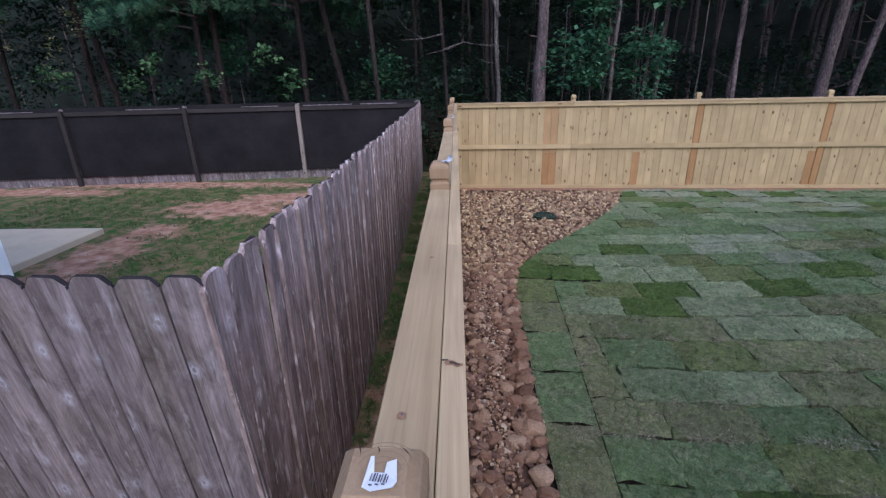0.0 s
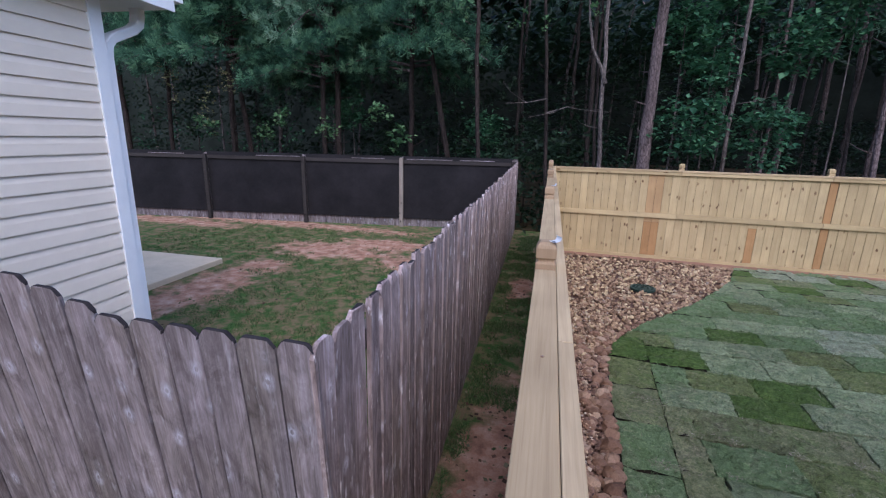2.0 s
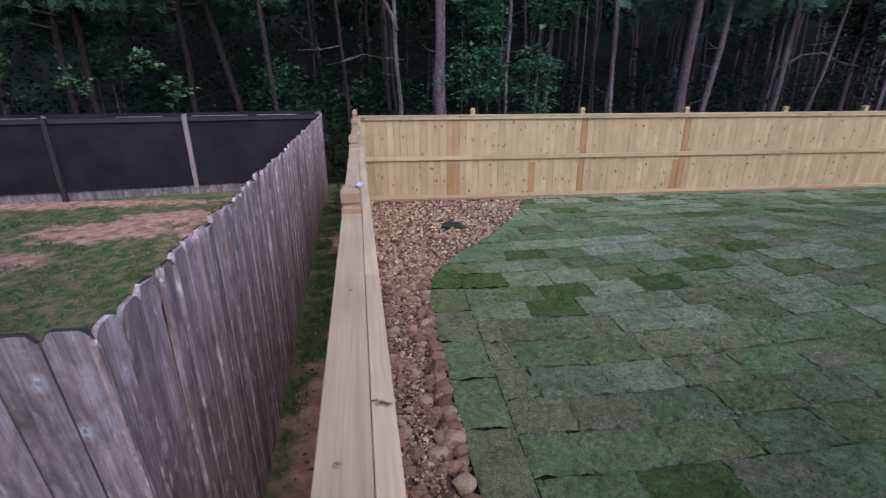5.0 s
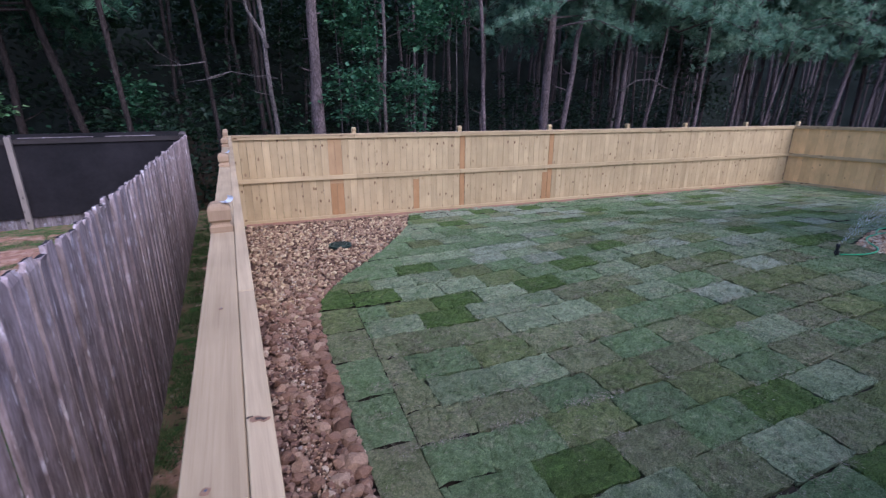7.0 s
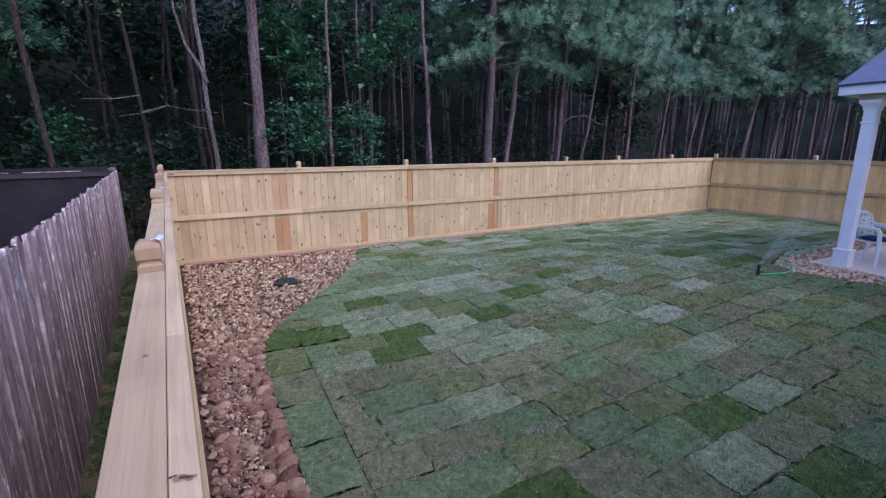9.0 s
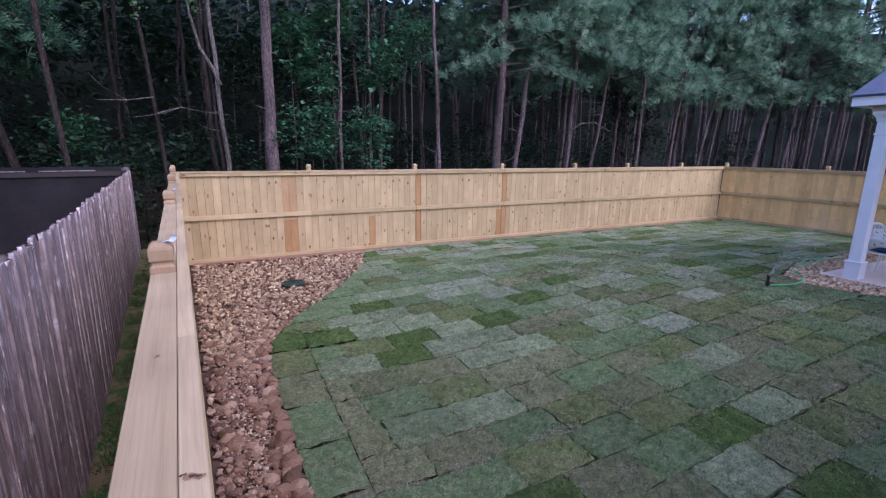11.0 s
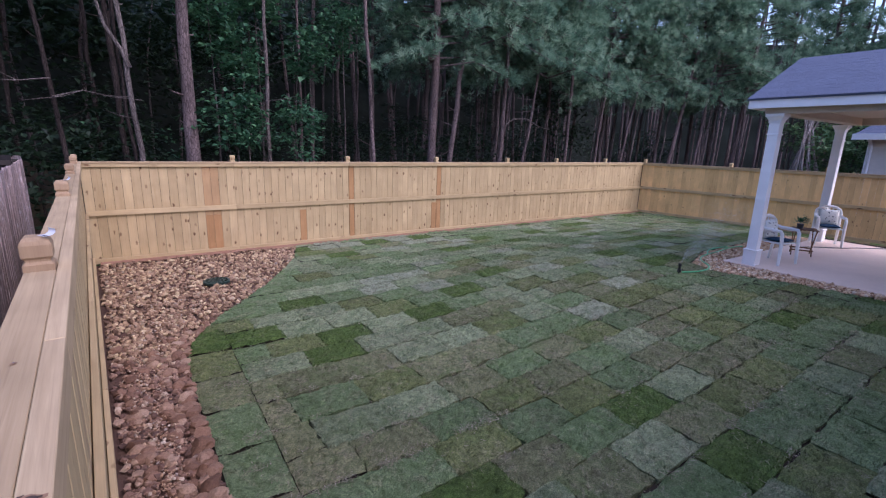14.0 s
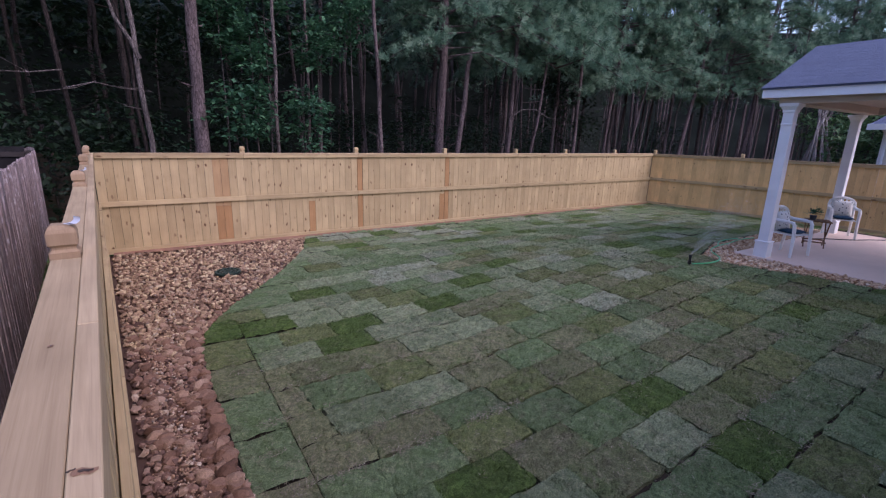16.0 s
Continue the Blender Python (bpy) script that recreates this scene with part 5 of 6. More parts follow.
loop_xy = [(9.9, 4.28), (10.15, 4.40), (10.55, 4.46), (10.95, 4.40)]
hose = None
for k, xy in enumerate((hose_xy, loop_xy)):
    cu = bpy.data.curves.new("garden_hose", "CURVE")
    cu.dimensions, cu.bevel_depth, cu.bevel_resolution, cu.resolution_u = "3D", 0.011, 2, 6
    sp = cu.splines.new("BEZIER")
    sp.bezier_points.add(len(xy) - 1)
    for b, (x, y) in zip(sp.bezier_points, xy):
        b.co = (x, y, rise(x, y) + 0.055 + 0.012 * k)
        b.handle_left_type = b.handle_right_type = "AUTO"
    cu.materials.append(hose_green)
    ob = new("garden_hose" if hose is None else "coil", cu)
    if hose is None:
        hose = tagged(ob, "bright green garden hose lying over the porch stones", "hose")
    else:
        ob.parent = hose

# fine water thrown from the nozzle
water, _, wb = nodes_of("water_drops")
wb.inputs["Base Color"].default_value = (0.9, 0.93, 0.95, 1)
wb.inputs["Roughness"].default_value, wb.inputs["Transmission Weight"].default_value, wb.inputs["IOR"].default_value = 0.3, 0.25, 1.33
bm = bmesh.new()
rnd = random.Random(17)
for _ in range(3400):
    a = rnd.gauss(-0.85, 0.30)
    v = rnd.uniform(4.6, 6.4)
    up = rnd.gauss(1.02, 0.15)
    t = rnd.random() ** 0.7 * 0.26
    def fall(t):
        return Vector((math.cos(a) * math.cos(up) * v * t, math.sin(a) * math.cos(up) * v * t, 0.17 + math.sin(up) * v * t - 4.9 * t * t))
    p, q = fall(t), fall(t + 0.005)
    s = Vector((0.00015, -0.00035, 0))
    if p.z > 0.02:
        bm.faces.new([bm.verts.new(p - s), bm.verts.new(p + s), bm.verts.new(q)])
spray = tagged(part("water_spray", bm, water), "fine spray of water above the sprinkler", "water", kind="stuff")
spray.matrix_world = pose(SX, SY, SZ)

# ---- small things on the fence ----
tag_paper = plain("white_label_paper", (0.60, 0.61, 0.64), 0.6, 0, 0.04)
ink = plain("grey_ink", (0.10, 0.10, 0.12), 0.8)


def post_label(m, w, l, curl, label):
    """A stapled paper label, its far end curled up, with bars for its print."""
    tag = empty("paper_label", m, label, "label", "labels on the posts")
    bm = bmesh.new()
    n, rows = 10, []
    for i in range(n + 1):
        u = i / n
        a = curl * max(0.0, u - 0.3)
        rows.append((u * l * math.cos(a * 0.6), 0.002 + l * 0.55 * max(0.0, u - 0.3) * math.sin(a * 0.9)))
    top = [[bm.verts.new((x, -w / 2 + w * j, z + 0.0006)) for j in (0, 1)] for x, z in rows]
    bot = [[bm.verts.new((x, -w / 2 + w * j, z)) for j in (0, 1)] for x, z in rows]
    for a, b in zip(top, top[1:]):
        bm.faces.new((a[0], b[0], b[1], a[1]))
    for a, b in zip(bot, bot[1:]):
        bm.faces.new((a[0], a[1], b[1], b[0]))
    part("sheet", bm, tag_paper, tag)
    for k in range(9):
        bm = bmesh.new()
        y = -w * 0.38 + k * w * 0.055
        box(bm, l * 0.06, l * 0.26, y, y + w * 0.028, 0.0028, 0.0034)
        part("print_bar", bm, ink, tag)
    return tag


lm = pose(0.672, 0, 0, 0, 0, LEFT_TURN)
def notched_label(m, label):
    """A torn paper label with a square notch, one arm standing up, and bars for its print."""
    tag = empty("paper_label", m, label, "label", "labels on the posts")
    outline = [(-0.019, -0.022), (-0.008, -0.026), (0.016, -0.018), (0.019, -0.010), (0.012, 0.017), (0.001, 0.013), (0.001, 0.001), (-0.011, 0.000), (-0.015, 0.016), (-0.019, 0.015)]
    bm = bmesh.new()
    lift = [0.0015, 0.001, 0.002, 0.003, 0.007, 0.005, 0.001, 0.001, 0.009, 0.009]
    top = [bm.verts.new((x, y, h + 0.0006)) for (x, y), h in zip(outline, lift)]
    low = [bm.verts.new((x, y, h)) for (x, y), h in zip(outline, lift)]
    for k in ((0, 1, 6, 7), (1, 2, 3, 6), (3, 4, 5, 6), (0, 7, 8, 9)):
        bm.faces.new([top[n] for n in k])
        bm.faces.new([low[n] for n in k[::-1]])
    part("sheet", bm, tag_paper, tag)
    for k in range(7):
        bm = bmesh.new()
        x = -0.0125 + k * 0.0032
        box(bm, x, x + (0.0018 if k % 2 else 0.0011), -0.014, -0.004 + 0.001 * (k % 3), 0.0032, 0.0038)
        part("print_bar", bm, ink, tag)
    for k in range(3):
        bm = bmesh.new()
        box(bm, -0.012 + k * 0.007, -0.008 + k * 0.007, -0.0195 + k * 0.0015, -0.018 + k * 0.0015, 0.0026, 0.0034)
        part("print_bar", bm, ink, tag)
    return tag


notched_label(lm @ pose(-0.041, 0.425, TOP + 0.1206, 0, 0, -8) @ Matrix.Scale(0.8, 4), "white torn paper label with print on a fence post")
# drying cracks and growth rings in the near post's end
crack_mat = plain("drying_crack", (0.05, 0.032, 0.02), 0.95)
ring_mat = plain("growth_ring", (0.25, 0.165, 0.095), 0.9)
post_end = lm @ pose(-0.047, 0.43, TOP + 0.1203)
checks = empty("post_end_crack", post_end, "drying cracks and growth rings in a sawn post end", "crack")
for x0, y0, x1, y1 in ((-0.026, 0.036, -0.02, 0.018), (0.018, 0.030, 0.03, 0.016), (-0.005, 0.03, -0.002, 0.02)):
    bm = bmesh.new()
    d = Vector((x1 - x0, y1 - y0, 0))
    n = Vector((-d.y, d.x, 0)).normalized() * 0.0008
    mid = Vector(((x0 + x1) / 2 + 0.001, (y0 + y1) / 2, 0))
    bm.faces.new([bm.verts.new((x0, y0, 0.0004)), bm.verts.new(mid + n + Vector((0, 0, 0.0004))), bm.verts.new((x1, y1, 0.0004)), bm.verts.new(mid - n + Vector((0, 0, 0.0004)))])
    part("crack", bm, crack_mat, checks)
for r in (0.009, 0.016, 0.023, 0.029, 0.034):
    bm = bmesh.new()
    arc = [math.radians(a) for a in range(10, 175, 11)]
    inner = [bm.verts.new((0.004 + r * math.cos(a) * 1.05, 0.0 + r * math.sin(a), 0.0003)) for a in arc]
    outer = [bm.verts.new((0.004 + (r + 0.0009) * math.cos(a) * 1.05, 0.0 + (r + 0.0009) * math.sin(a), 0.0003)) for a in arc]
    for k in range(len(arc) - 1):
        bm.faces.new((inner[k], inner[k + 1], outer[k + 1], outer[k]))
    part("ring", bm, ring_mat, checks)
post_label(lm @ pose(-0.03, 2.13, TOP + 0.1205, 0, 0, 30), 0.04, 0.06, 2.2, "white paper label curling off a fence post")
post_label(lm @ pose(-0.03, 4.58, TOP + 0.1205, 0, 0, 20), 0.04, 0.06, 2.2, "white paper label curling off a fence post")
knot_dark = plain("pine_knot", (0.28, 0.155, 0.085), 0.7, 0, 0.4, 60.0, 0.3)


def knot_spot(x, y, r, stretch):
    """A round knot in a cap board, a hair proud of the planed face."""
    bm = bmesh.new()
    ring = [bm.verts.new((r * math.cos(k * 0.5236) * (1 + 0.2 * math.sin(k * 2.1)), r * stretch * math.sin(k * 0.5236), 0.0)) for k in range(12)]
    mid = bm.verts.new((0, 0, 0.0012))
    for k in range(12):
        bm.faces.new((ring[k], ring[(k + 1) % 12], mid))
    ob = part("knot", bm, knot_dark, left)
    ob.matrix_local = pose(x, y, TOP + 0.0026)
    bm = bmesh.new()
    bmesh.ops.create_circle(bm, cap_ends=True, radius=r * 0.33, segments=9)
    heart = part("knot_heart", bm, ink, left)
    heart.matrix_local = pose(x + 0.1 * r, y, TOP + 0.0042)


for x, y, r, st in ((-0.055, 0.642, 0.007, 1.1), (-0.042, 1.275, 0.006, 1.2), (-0.03, 3.0, 0.006, 1.2), (-0.06, 3.5, 0.005, 1.2)):
    knot_spot(x, y, r, st)
# a split, bark-edged knot across the seam
scar = plain("bark_scar", (0.07, 0.045, 0.032), 0.9, 0, 0.5, 80.0, 0.4)
for x, y, l, w, turn, z, mat in ((0.021, 0.77, 0.034, 0.0085, -22, 0.0030, knot_dark), (0.0225, 0.769, 0.02, 0.0035, -26, 0.0044, scar), (0.006, 0.781, 0.012, 0.0025, 10, 0.0034, scar)):
    bm = bmesh.new()
    ring = [bm.verts.new((l / 2 * math.cos(k * 0.5236) * (1 + 0.15 * math.sin(k * 2.7)), w * math.sin(k * 0.5236) * (1 + 0.4 * math.sin(k * 1.9)), 0.0008 * (k % 2))) for k in range(12)]
    bm.faces.new(ring)
    ob = part("scar", bm, mat, left)
    ob.matrix_local = pose(x, y, TOP + z, 0, 0, turn)

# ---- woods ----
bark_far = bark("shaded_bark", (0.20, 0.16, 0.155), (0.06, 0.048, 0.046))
# bark with the woods' shade put into its colour
bark_shade = bark("shade_darkened_bark", (0.055, 0.042, 0.037), (0.016, 0.012, 0.011))
# darker twin of needle_mat: shade on the left crowns put into the colour
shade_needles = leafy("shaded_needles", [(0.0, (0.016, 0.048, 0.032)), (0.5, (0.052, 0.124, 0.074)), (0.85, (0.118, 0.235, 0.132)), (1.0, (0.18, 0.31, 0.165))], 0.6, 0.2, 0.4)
# leaf tones sunk near black: the woods' shade put into the colour
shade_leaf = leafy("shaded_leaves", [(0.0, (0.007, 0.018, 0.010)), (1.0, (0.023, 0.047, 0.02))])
def needle_crown(seed, low, high, reach, boughs, tufts, needles, droop=0.25, foliage=None):
    """A pine crown as two bmeshes: boughs, and needles in long tufts set along them."""
    rnd = random.Random(seed)
    wood_bm, verts, faces = bmesh.new(), [], []
    for _ in range(boughs):
        h = low + (high - low) * rnd.random() ** 1.1
        f = (h - low) / (high - low)
        r = reach * (1.0 - 0.6 * f) * rnd.uniform(0.6, 1.1)
        a = rnd.uniform(0, 2 * math.pi)
        d = Vector((math.cos(a), math.sin(a), 0))
        side = Vector((-d.y, d.x, 0))
        pts = [Vector((0, 0, h)), Vector((0, 0, h)) + d * r * 0.5 + Vector((0, 0, 0.08 * r)), Vector((0, 0, h)) + d * r + Vector((0, 0, -droop * r + rnd.uniform(-0.2, 0.3)))]
        tube(wood_bm, pts, [0.035, 0.022, 0.006], 5, False)
        for _ in range(tufts):
            u = 0.3 + 0.75 * rnd.random()
            p = pts[0].lerp(pts[1], min(1, 2 * u)) if u < 0.5 else pts[1].lerp(pts[2], 2 * u - 1)
            c = p + side * rnd.gauss(0, 0.12 * r) + Vector((0, 0, rnd.gauss(0, 0.10))) + d * rnd.gauss(0, 0.12)
            axis = (d * 0.7 + side * rnd.gauss(0, 0.7) + Vector((0, 0, rnd.uniform(-0.2, 0.7)))).normalized()
            hub = len(verts)
            verts.append(c[:])
            for _ in range(needles):
                w = (axis + Vector((rnd.gauss(0, 0.55), rnd.gauss(0, 0.55), rnd.gauss(0, 0.55)))).normalized()
                l = rnd.uniform(0.12, 0.27)
                s = w.cross(Vector((rnd.gauss(0, 1), rnd.gauss(0, 1), rnd.gauss(0, 1)))).normalized() * 0.0095
                at = len(verts)
                verts.extend(((c + w * l + s)[:], (c + w * l - s)[:]))
                faces.append((hub, at, at + 1))
    me = bpy.data.meshes.new("crown")
    me.from_pydata(verts, [], faces)
    me.materials.append(foliage or needle_mat)
    return shared("bough", wood_bm, bark_far), me


def leaf_cloud(name, seed, clumps, leaves, size, material, reach=(1, 1, 1), spread=0.35):
    """Broad leaves in clumps inside an ellipsoid, drooping and folded along the midrib."""
    rnd = random.Random(seed)
    verts, faces = [], []
    for _ in range(clumps):
        while True:
            c = Vector((rnd.uniform(-1, 1), rnd.uniform(-1, 1), rnd.uniform(-1, 1)))
            if 0.15 < c.length < 1:
                break
        c = Vector((c.x * reach[0], c.y * reach[1], c.z * reach[2]))
        out = Vector((c.x, c.y, 0.2)).normalized()
        for _ in range(leaves):
            p = c + Vector((rnd.gauss(0, spread), rnd.gauss(0, spread), rnd.gauss(0, spread * 0.5)))
            d = (out * rnd.uniform(0.2, 1) + Vector((rnd.gauss(0, 0.6), rnd.gauss(0, 0.6), rnd.uniform(-0.9, 0.15)))).normalized()
            s = d.cross(Vector((rnd.gauss(0, 0.35), rnd.gauss(0, 0.35), 1))).normalized()
            up = s.cross(d) * 0.12
            l = size * rnd.uniform(0.6, 1.2)
            w = l * rnd.uniform(0.32, 0.45)
            at = len(verts)
            verts.extend((p[:], (p + d * l * 0.4 + s * w + up * l)[:], (p + d * l)[:], (p + d * l * 0.4 - s * w + up * l)[:]))
            faces.extend(((at, at + 1, at + 2), (at, at + 2, at + 3)))
    me = bpy.data.meshes.new(name)
    me.from_pydata(verts, [], faces)
    me.materials.append(material)
    return me


def trunk_bm(h, r, lean=(0, 0), seed=0, sides=12, stubs=7, wobble=0.035):
    """A trunk that tapers and wanders a little, with dead stubs."""
    rnd = random.Random(seed)
    bm = bmesh.new()
    n = 16
    pts, rad = [], []
    for i in range(n + 1):
        u = i / n
        pts.append(Vector((lean[0] * h * u + rnd.uniform(-wobble, wobble) * (i > 0), lean[1] * h * u + rnd.uniform(-wobble, wobble) * (i > 0), -0.3 + (h + 0.3) * u)))
        rad.append(r * (1.0 - 0.62 * u) * (1.18 if i == 0 else rnd.uniform(0.95, 1.05)))
    tube(bm, pts, rad, sides)
    for _ in range(stubs):
        z = rnd.uniform(1.8, 6.5)
        u = (z + 0.3) / (h + 0.3)
        k = min(n - 1, int(u * n))
        p = pts[k].lerp(pts[k + 1], u * n - k)
        a = rnd.uniform(0, 6.28)
        l = rnd.choice((0.04, 0.08, 0.15, 0.3, 0.6)) * rnd.uniform(0.7, 1.3)
        d = Vector((math.cos(a), math.sin(a), rnd.uniform(-0.2, 0.5)))
        tube(bm, [p, p + d * (r + l * 0.5), p + d * (r + l) + Vector((0, 0, 0.05))], [r * 0.12 + 0.006, r * 0.08 + 0.005, 0.003], 5)
    return bm


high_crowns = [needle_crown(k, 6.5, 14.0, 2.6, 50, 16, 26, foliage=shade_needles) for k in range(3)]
mid_crowns = [needle_crown(20 + k, 5.0, 11.5, 2.9, 64, 30, 28) for k in range(3)]


def pine(x, y, r, h=15.0, lean=(0.0, 0.0), crown=None, seed=0, bark=None, label="tall pine with bare lower trunk at the woods' edge", turn=None):
    t = empty("pine_tree", pose(x, y, -0.02), label, "tree", "trees of the woods")
    part("trunk", trunk_bm(h, r * (0.8 if r < 0.1 else 0.92), lean, seed), bark or bark_pine, t, smooth=True)
    if crown:
        q = pose(lean[0] * 8, lean[1] * 8, 0, 0, 0, turn if turn is not None else seed * 77 % 360) @ Matrix.Diagonal((0.85 + 0.05 * (seed % 7), 0.85 + 0.05 * (seed % 5), 0.88 + 0.04 * (seed * 3 % 8), 1))
        piece("bough", crown[0], t, q)
        piece("crown", crown[1], t, q)
    return t


# the trunks nearest the fence: x, y, radius, lean in x, crown
edge_trees = (
    (2.02, 12.6, 0.175, 0.0, 0), (3.74, 12.7, 0.07, 0.02, None), (-0.17, 12.4, 0.065, -0.08, None), (1.04, 12.5, 0.08, -0.04, None), (0.88, 12.9, 0.055, -0.03, None), (0.7, 13.5, 0.09, -0.02, 1),
    (-2.09, 12.7, 0.085, -0.05, None), (-10.99, 14.5, 0.11, -0.12, None), (-3.2, 14.3, 0.105, -0.19, None),
    (7.0, 13.0, 0.085, -0.05, None), (9.07, 13.2, 0.165, 0.025, 1), (9.75, 13.4, 0.11, 0.13, 2), (12.4, 13.6, 0.10, 0.04, 0), (13.2, 13.4, 0.08, 0.16, 1), (16.2, 13.6, 0.09, 0.0, 2),
    (17.85, 13.6, 0.085, 0.12, 0), (19.2, 13.3, 0.08, 0.2, 1), (21.9, 12.6, 0.10, 0.25, 2), (23.6, 12.2, 0.085, 0.16, 0), (26.0, 11.5, 0.14, 0.12, 1), (0.1, 15.4, 0.08, 0.0, 2),
    (-1.6, 15.6, 0.07, 0.0, None), (5.4, 15.2, 0.07, 0.0, 0), (8.0, 15.6, 0.08, 0.02, 1), (12.95, 14.4, 0.07, 0.06, None), (18.6, 14.2, 0.07, 0.1, None), (20.4, 13.6, 0.06, 0.14, None), (22.8, 13.4, 0.06, 0.1, None), (24.6, 12.4, 0.06, 0.15, None),
)
for i, (x, y, r, lx, c) in enumerate(edge_trees):
    crown = None if c is None else (mid_crowns[c] if x > 8 else high_crowns[c])
    thin = r < 0.082 and c is None
    # trunks left of x = 0.95 take the shade-darkened bark
    pine(x, y, r, 15.0 if r > 0.08 else 12.0, (lx, 0.0), crown, i + 1, bark_shade if x < 0.95 else bark_grey if thin else bark_pine, "slender bare trunk at the woods' edge" if thin else "tall pine with bare lower trunk at the woods' edge")
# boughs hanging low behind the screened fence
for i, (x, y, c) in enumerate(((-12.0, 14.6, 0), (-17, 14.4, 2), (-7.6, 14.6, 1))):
    pine(x, y, 0.12, 13.0, (0, 0), mid_crowns[c] if x > -8 else high_crowns[c], 40 + i, bark_shade, "pine behind the screened fence")
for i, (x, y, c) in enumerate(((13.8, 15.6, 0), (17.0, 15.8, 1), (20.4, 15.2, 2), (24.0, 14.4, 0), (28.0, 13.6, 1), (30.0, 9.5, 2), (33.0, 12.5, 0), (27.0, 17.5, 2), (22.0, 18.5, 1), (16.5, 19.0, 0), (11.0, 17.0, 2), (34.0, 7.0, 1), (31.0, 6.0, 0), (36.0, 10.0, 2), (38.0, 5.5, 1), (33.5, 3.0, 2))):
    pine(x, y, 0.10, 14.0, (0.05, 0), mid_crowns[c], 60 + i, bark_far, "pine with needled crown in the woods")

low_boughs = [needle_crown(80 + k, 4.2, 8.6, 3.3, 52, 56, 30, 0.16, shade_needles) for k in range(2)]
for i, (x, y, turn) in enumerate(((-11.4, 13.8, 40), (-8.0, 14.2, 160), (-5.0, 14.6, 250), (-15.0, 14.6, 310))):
    pine(x, y, 0.10, 13.0, (0.02, 0), low_boughs[i % 2], 90 + i, bark_shade, "pine with low sweeping boughs behind the screened fence", turn)
# a forked limb high on the slim trunk
fork = empty("dead_branch", pose(0.93, 12.46, 3.7), "pale forked limb of a slim trunk", "branch")
bm = bmesh.new()
tube(bm, [(0, 0, 0), (-0.12, 0, 0.35), (-0.36, 0, 0.8), (-0.5, 0, 1.5), (-0.58, 0, 2.4)], [0.05, 0.042, 0.034, 0.028, 0.015], 8)
part("limb", bm, bark_grey, fork)
# leafy saplings between the trunks
leaf_sets = [leaf_cloud("crown", 30 + k, 40, 20, 0.155, leaf_mat, (0.75, 0.6, 0.85), 0.13) for k in range(4)]
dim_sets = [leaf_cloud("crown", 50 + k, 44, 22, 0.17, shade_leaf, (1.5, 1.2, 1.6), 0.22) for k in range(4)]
saplings = ((2.95, 12.5, 2.75, 0), (3.35, 13.2, 4.3, 1), (4.55, 12.9, 2.6, 2), (2.7, 13.6, 5.2, 3), (5.2, 13.6, 4.6, 0), (3.9, 14.0, 6.0, 1), (6.3, 13.8, 5.4, 2), (-2.6, 15.6, 2.6, 3), (-7.5, 15.4, 3.2, 1))
for i, (x, y, z, k) in enumerate(saplings):
    t = empty("sapling", pose(x, y, 0), "leafy broadleaf sapling under the pines", "tree", "saplings in the woods")
    bm = bmesh.new()
    tube(bm, [(0, 0, -0.2), (0.05, 0.02, z * 0.5), (0, 0, z + 0.3)], [0.03, 0.022, 0.008], 6)
    part("trunk", bm, bark_grey, t)
    piece("crown", leaf_sets[k], t, pose(0, 0, z, 0, 0, i * 67))
# brighter than leaf_mat, so that the sunlight sits in the leaf colour
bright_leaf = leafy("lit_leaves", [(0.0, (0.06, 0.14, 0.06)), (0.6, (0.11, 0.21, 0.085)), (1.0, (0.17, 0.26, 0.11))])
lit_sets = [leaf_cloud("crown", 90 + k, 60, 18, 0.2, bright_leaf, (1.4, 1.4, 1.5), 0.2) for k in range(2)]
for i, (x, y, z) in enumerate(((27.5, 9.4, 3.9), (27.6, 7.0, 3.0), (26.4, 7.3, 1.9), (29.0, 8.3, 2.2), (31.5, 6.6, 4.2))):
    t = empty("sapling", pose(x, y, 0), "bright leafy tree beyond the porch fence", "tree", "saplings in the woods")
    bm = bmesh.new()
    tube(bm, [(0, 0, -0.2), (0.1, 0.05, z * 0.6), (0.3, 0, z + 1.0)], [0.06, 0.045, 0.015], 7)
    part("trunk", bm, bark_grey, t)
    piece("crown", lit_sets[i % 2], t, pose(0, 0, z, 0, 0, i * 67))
# pale leaning stems fanning out past the fence
clump = empty("tree_clump", pose(25.6, 8.25, 0), "clump of pale slender leaning trunks beyond the porch fence", "tree")
pale_bark = bark("pale_bark", (0.46, 0.42, 0.40), (0.20, 0.17, 0.16))
rnd = random.Random(23)
for k in range(13):
    x, y, lean = rnd.uniform(-0.5, 0.5), -0.75 + k * 0.125, -0.75 + k * 0.115
    bm = bmesh.new()
    tube(bm, [(x, y, -0.2), (x, y - lean * 0.35, 1.6), (x + 0.1, y - lean * 1.15 + rnd.uniform(-0.1, 0.1), 3.4), (x + 0.1, y - lean * 2.3, 5.6)], [0.055, 0.045, 0.034, 0.012], 7)
    part("trunk", bm, pale_bark, clump)
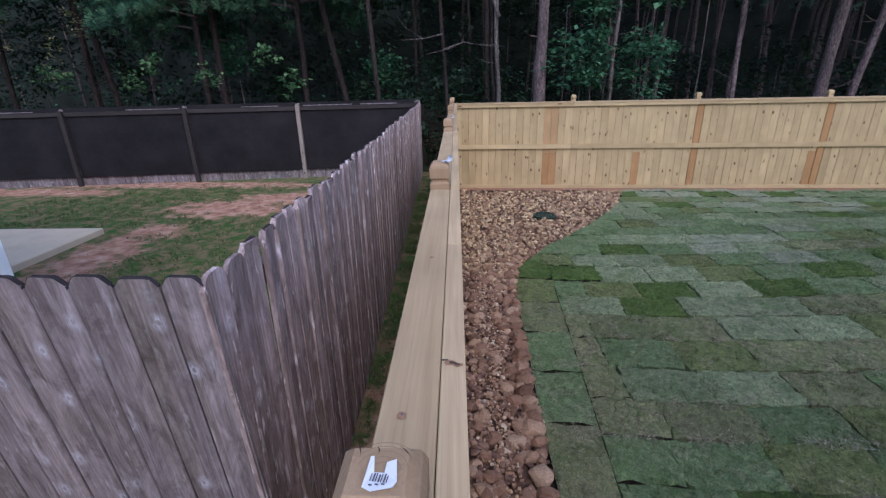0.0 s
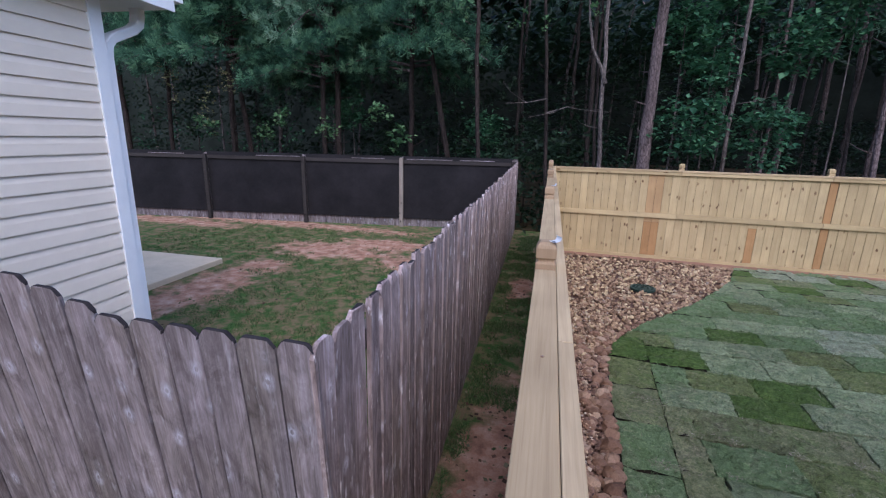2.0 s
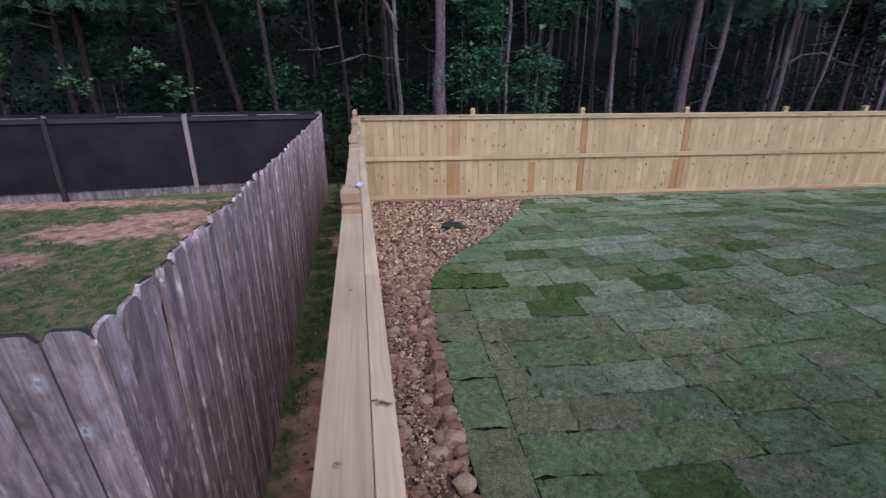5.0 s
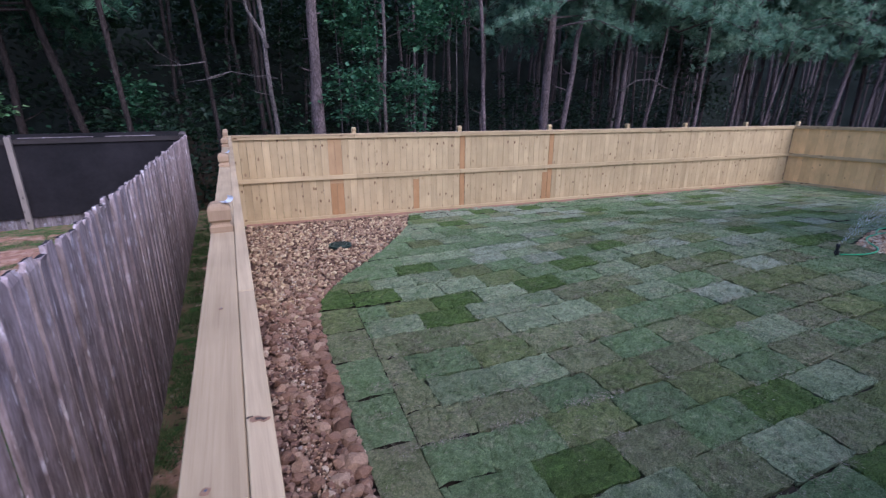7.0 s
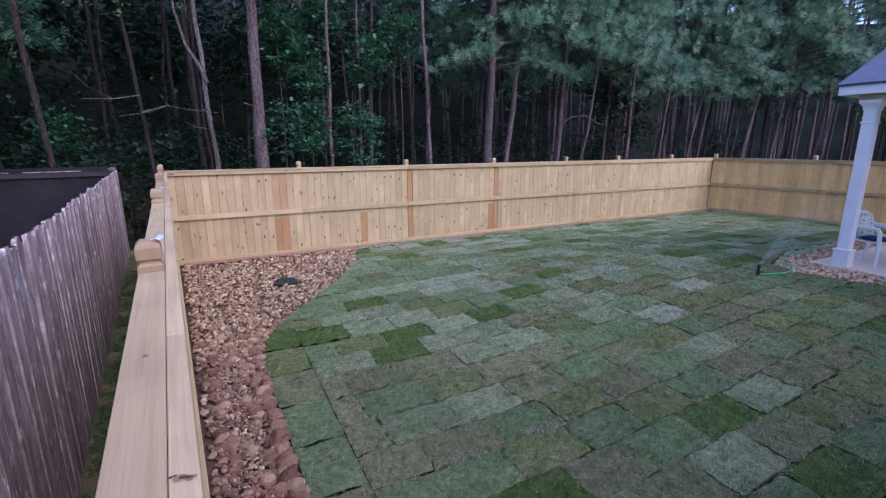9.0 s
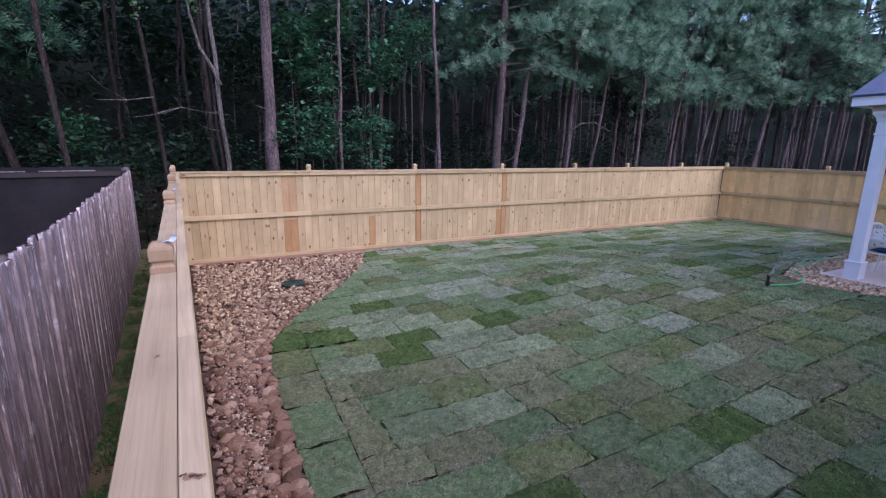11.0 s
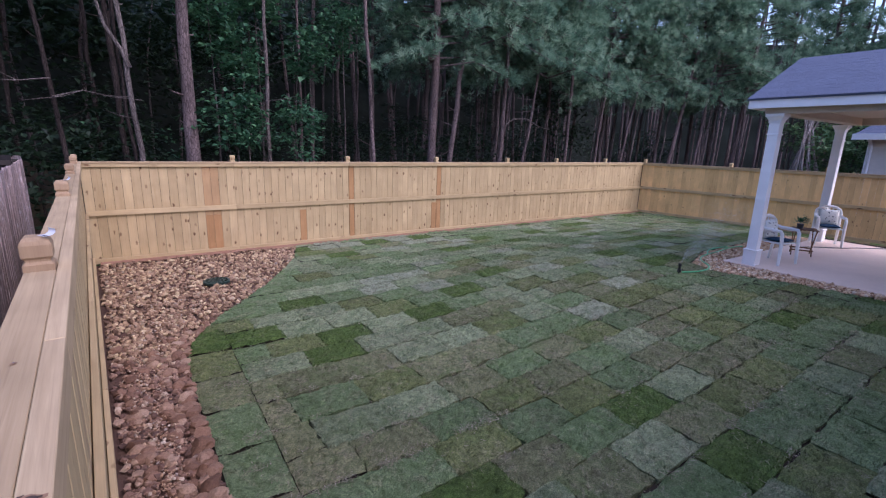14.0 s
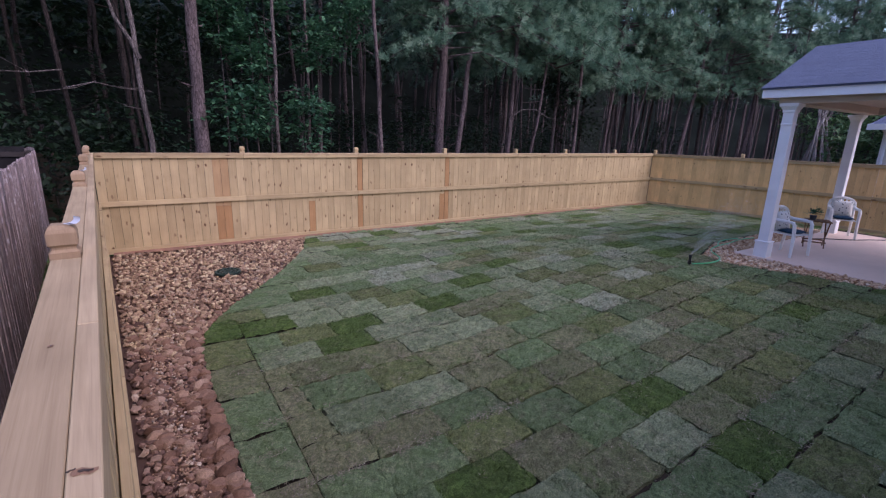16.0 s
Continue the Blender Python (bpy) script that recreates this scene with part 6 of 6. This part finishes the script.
for i, (x, y, z) in enumerate(((-2.68, 12.25, 5.45), (-1.18, 12.2, 5.1), (-0.6, 12.2, 5.05), (0.48, 12.2, 5.2), (-4.6, 12.7, 2.25), (-11.3, 12.6, 2.6), (-8.7, 12.9, 2.9), (-7.1, 13.0, 2.5), (-5.35, 13.0, 3.0), (-9.6, 13.2, 2.4))):
    me = leaf_cloud("sprig", 120 + i, 3 if i < 4 else 14, 7, 0.11 if i < 4 else 0.14, bright_leaf, (0.12, 0.1, 0.25) if i < 4 else (0.35, 0.3, 0.35), 0.07)
    ob = tagged(new("leafy_sprig", me), "light green leafy sprig at the woods' edge", "foliage", kind="stuff")
    ob.location = (x, y, z)
vine_leaf = leafy("yellowing_vine_leaves", [(0.0, (0.10, 0.12, 0.05)), (0.6, (0.24, 0.23, 0.11)), (1.0, (0.40, 0.33, 0.20))], 0.7, 0.2, 0.3)
for i, (x, y, z, h) in enumerate(((-11.6, 13.0, 3.1, 0.9), (-10.8, 13.1, 4.0, 0.6), (-13.6, 13.0, 4.5, 0.7), (-12.9, 13.0, 3.8, 0.6))):
    me = leaf_cloud("vine", 140 + i, 12, 7, 0.10, vine_leaf, (0.22, 0.2, h), 0.09)
    ob = tagged(new("hanging_vine", me), "thin vine with yellowing leaves hanging at the woods' edge", "vine", kind="stuff")
    ob.location = (x, y, z)
gen = random.Random(9)
for i in range(46):
    x, y = gen.uniform(-22, 34), gen.uniform(15.5, 27)
    z = gen.choice((1.6, 2.2, 3.4, 5.0, 6.4))
    if x < 4 and i % 2:
        continue
    t = empty("sapling", pose(x, y, 0), "leafy broadleaf sapling deep in the woods", "tree", "saplings in the woods")
    bm = bmesh.new()
    tube(bm, [(0, 0, -0.2), (0.05, 0.02, z * 0.5), (0, 0, z + 0.3)], [0.035, 0.025, 0.01], 6)
    part("trunk", bm, bark_grey, t)
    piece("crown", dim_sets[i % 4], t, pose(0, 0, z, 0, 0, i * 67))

# shrubs with shade-dark leaves fill the black gap behind the fences
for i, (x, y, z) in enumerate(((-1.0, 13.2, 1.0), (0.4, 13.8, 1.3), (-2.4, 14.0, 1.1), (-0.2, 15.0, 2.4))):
    t = empty("sapling", pose(x, y, 0), "shade-darkened shrub in the gap behind the fences", "shrub", "saplings in the woods")
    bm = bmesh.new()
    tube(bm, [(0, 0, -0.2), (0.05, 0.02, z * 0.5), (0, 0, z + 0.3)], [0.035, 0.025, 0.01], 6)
    part("trunk", bm, bark_shade, t)
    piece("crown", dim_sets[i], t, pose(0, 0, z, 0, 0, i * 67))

# dead side branches on the slim trunks
twigs = empty("dead_branch", pose(-0.42, 12.35, 3.0), "bare grey dead branch reaching from a slim trunk", "branch")
bm = bmesh.new()
for s, pts in ((0.02, [(0, 0, 0), (0.5, -0.1, 0.15), (1.0, -0.15, 0.05), (1.5, -0.2, 0.02)]), (0.018, [(0, 0, 0.35), (-0.5, -0.1, 0.25), (-0.9, -0.2, 0.5), (-1.1, -0.2, 0.75)]), (0.014, [(0.5, -0.1, 0.15), (0.2, -0.3, 0.0), (-0.4, -0.4, -0.12)]), (0.012, [(-0.5, -0.1, 0.25), (-1.0, -0.3, 0.22)])):
    tube(bm, pts, [s, s * 0.55] + [s * 0.35] * (len(pts) - 2), 6)
part("limb", bm, bark_grey, twigs)
arch = empty("dead_branch", pose(12.2, 13.3, 2.9), "bare arching dead branch in front of the pines", "branch")
bm = bmesh.new()
tube(bm, [(0, 0, 0), (0.5, -0.1, 0.35), (1.1, -0.2, 0.4), (1.7, -0.2, 0.15), (2.3, -0.2, 0.05)], [0.03, 0.026, 0.022, 0.016, 0.01], 6)
part("limb", bm, bark_grey, arch)

# the depth of the woods
gen = random.Random(31)
bm = bmesh.new()
for _ in range(210):
    x, y = gen.uniform(-30, 48), gen.uniform(17, 38)
    if x < 6 and gen.random() < 0.85:
        continue
    if x > 26:
        y = gen.uniform(8, 34)
    r = gen.uniform(0.05, 0.13)
    tube(bm, [(x, y, -0.3), (x + gen.uniform(-0.5, 0.7), y, 6), (x + gen.uniform(-0.9, 1.4), y, 13)], [r, r * 0.8, r * 0.5], 7, False)
tagged(part("far_trunks", bm, bark_far), "crowd of slim pine trunks deep in the woods", "trees", kind="stuff")
# leaf roof added to keep sky light off the deep woods
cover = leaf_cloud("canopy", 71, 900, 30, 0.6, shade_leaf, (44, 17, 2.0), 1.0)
ob = tagged(new("canopy", cover), "closed canopy added overhead to darken the woods", "trees", kind="stuff")
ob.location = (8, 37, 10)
# a second leaf roof, placed overhead to shade the left trunks
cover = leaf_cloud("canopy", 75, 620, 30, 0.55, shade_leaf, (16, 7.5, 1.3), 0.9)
ob = tagged(new("canopy", cover), "leafy canopy added overhead to darken the left of the woods", "trees", kind="stuff")
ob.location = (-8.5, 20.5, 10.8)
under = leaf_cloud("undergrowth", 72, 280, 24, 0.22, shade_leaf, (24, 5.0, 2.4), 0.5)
ob = tagged(new("undergrowth", under), "shade-darkened undergrowth deep in the woods", "shrubs", kind="stuff")
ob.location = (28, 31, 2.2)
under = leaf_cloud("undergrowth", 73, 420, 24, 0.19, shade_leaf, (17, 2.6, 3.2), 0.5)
ob = tagged(new("undergrowth", under), "shade-darkened leafy undergrowth behind the screened fence", "shrubs", kind="stuff")
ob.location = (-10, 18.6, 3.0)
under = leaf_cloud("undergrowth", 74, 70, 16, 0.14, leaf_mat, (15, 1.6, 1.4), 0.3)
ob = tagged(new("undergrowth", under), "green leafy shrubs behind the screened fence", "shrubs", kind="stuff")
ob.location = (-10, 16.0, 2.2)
# closing sheet; its near-black colour stands for shade among far trees
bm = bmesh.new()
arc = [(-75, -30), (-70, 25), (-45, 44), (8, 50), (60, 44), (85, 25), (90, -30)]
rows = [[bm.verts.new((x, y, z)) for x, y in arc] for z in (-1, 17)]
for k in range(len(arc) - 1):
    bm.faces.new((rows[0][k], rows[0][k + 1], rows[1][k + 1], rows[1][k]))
tagged(part("backdrop", bm, plain("shaded_far_woods", (0.022, 0.027, 0.023), 1.0, 0, 0.6, 0.5, 0.0, 0.0)), "near-black sheet standing in for shaded far woods", "backdrop", kind="structure")
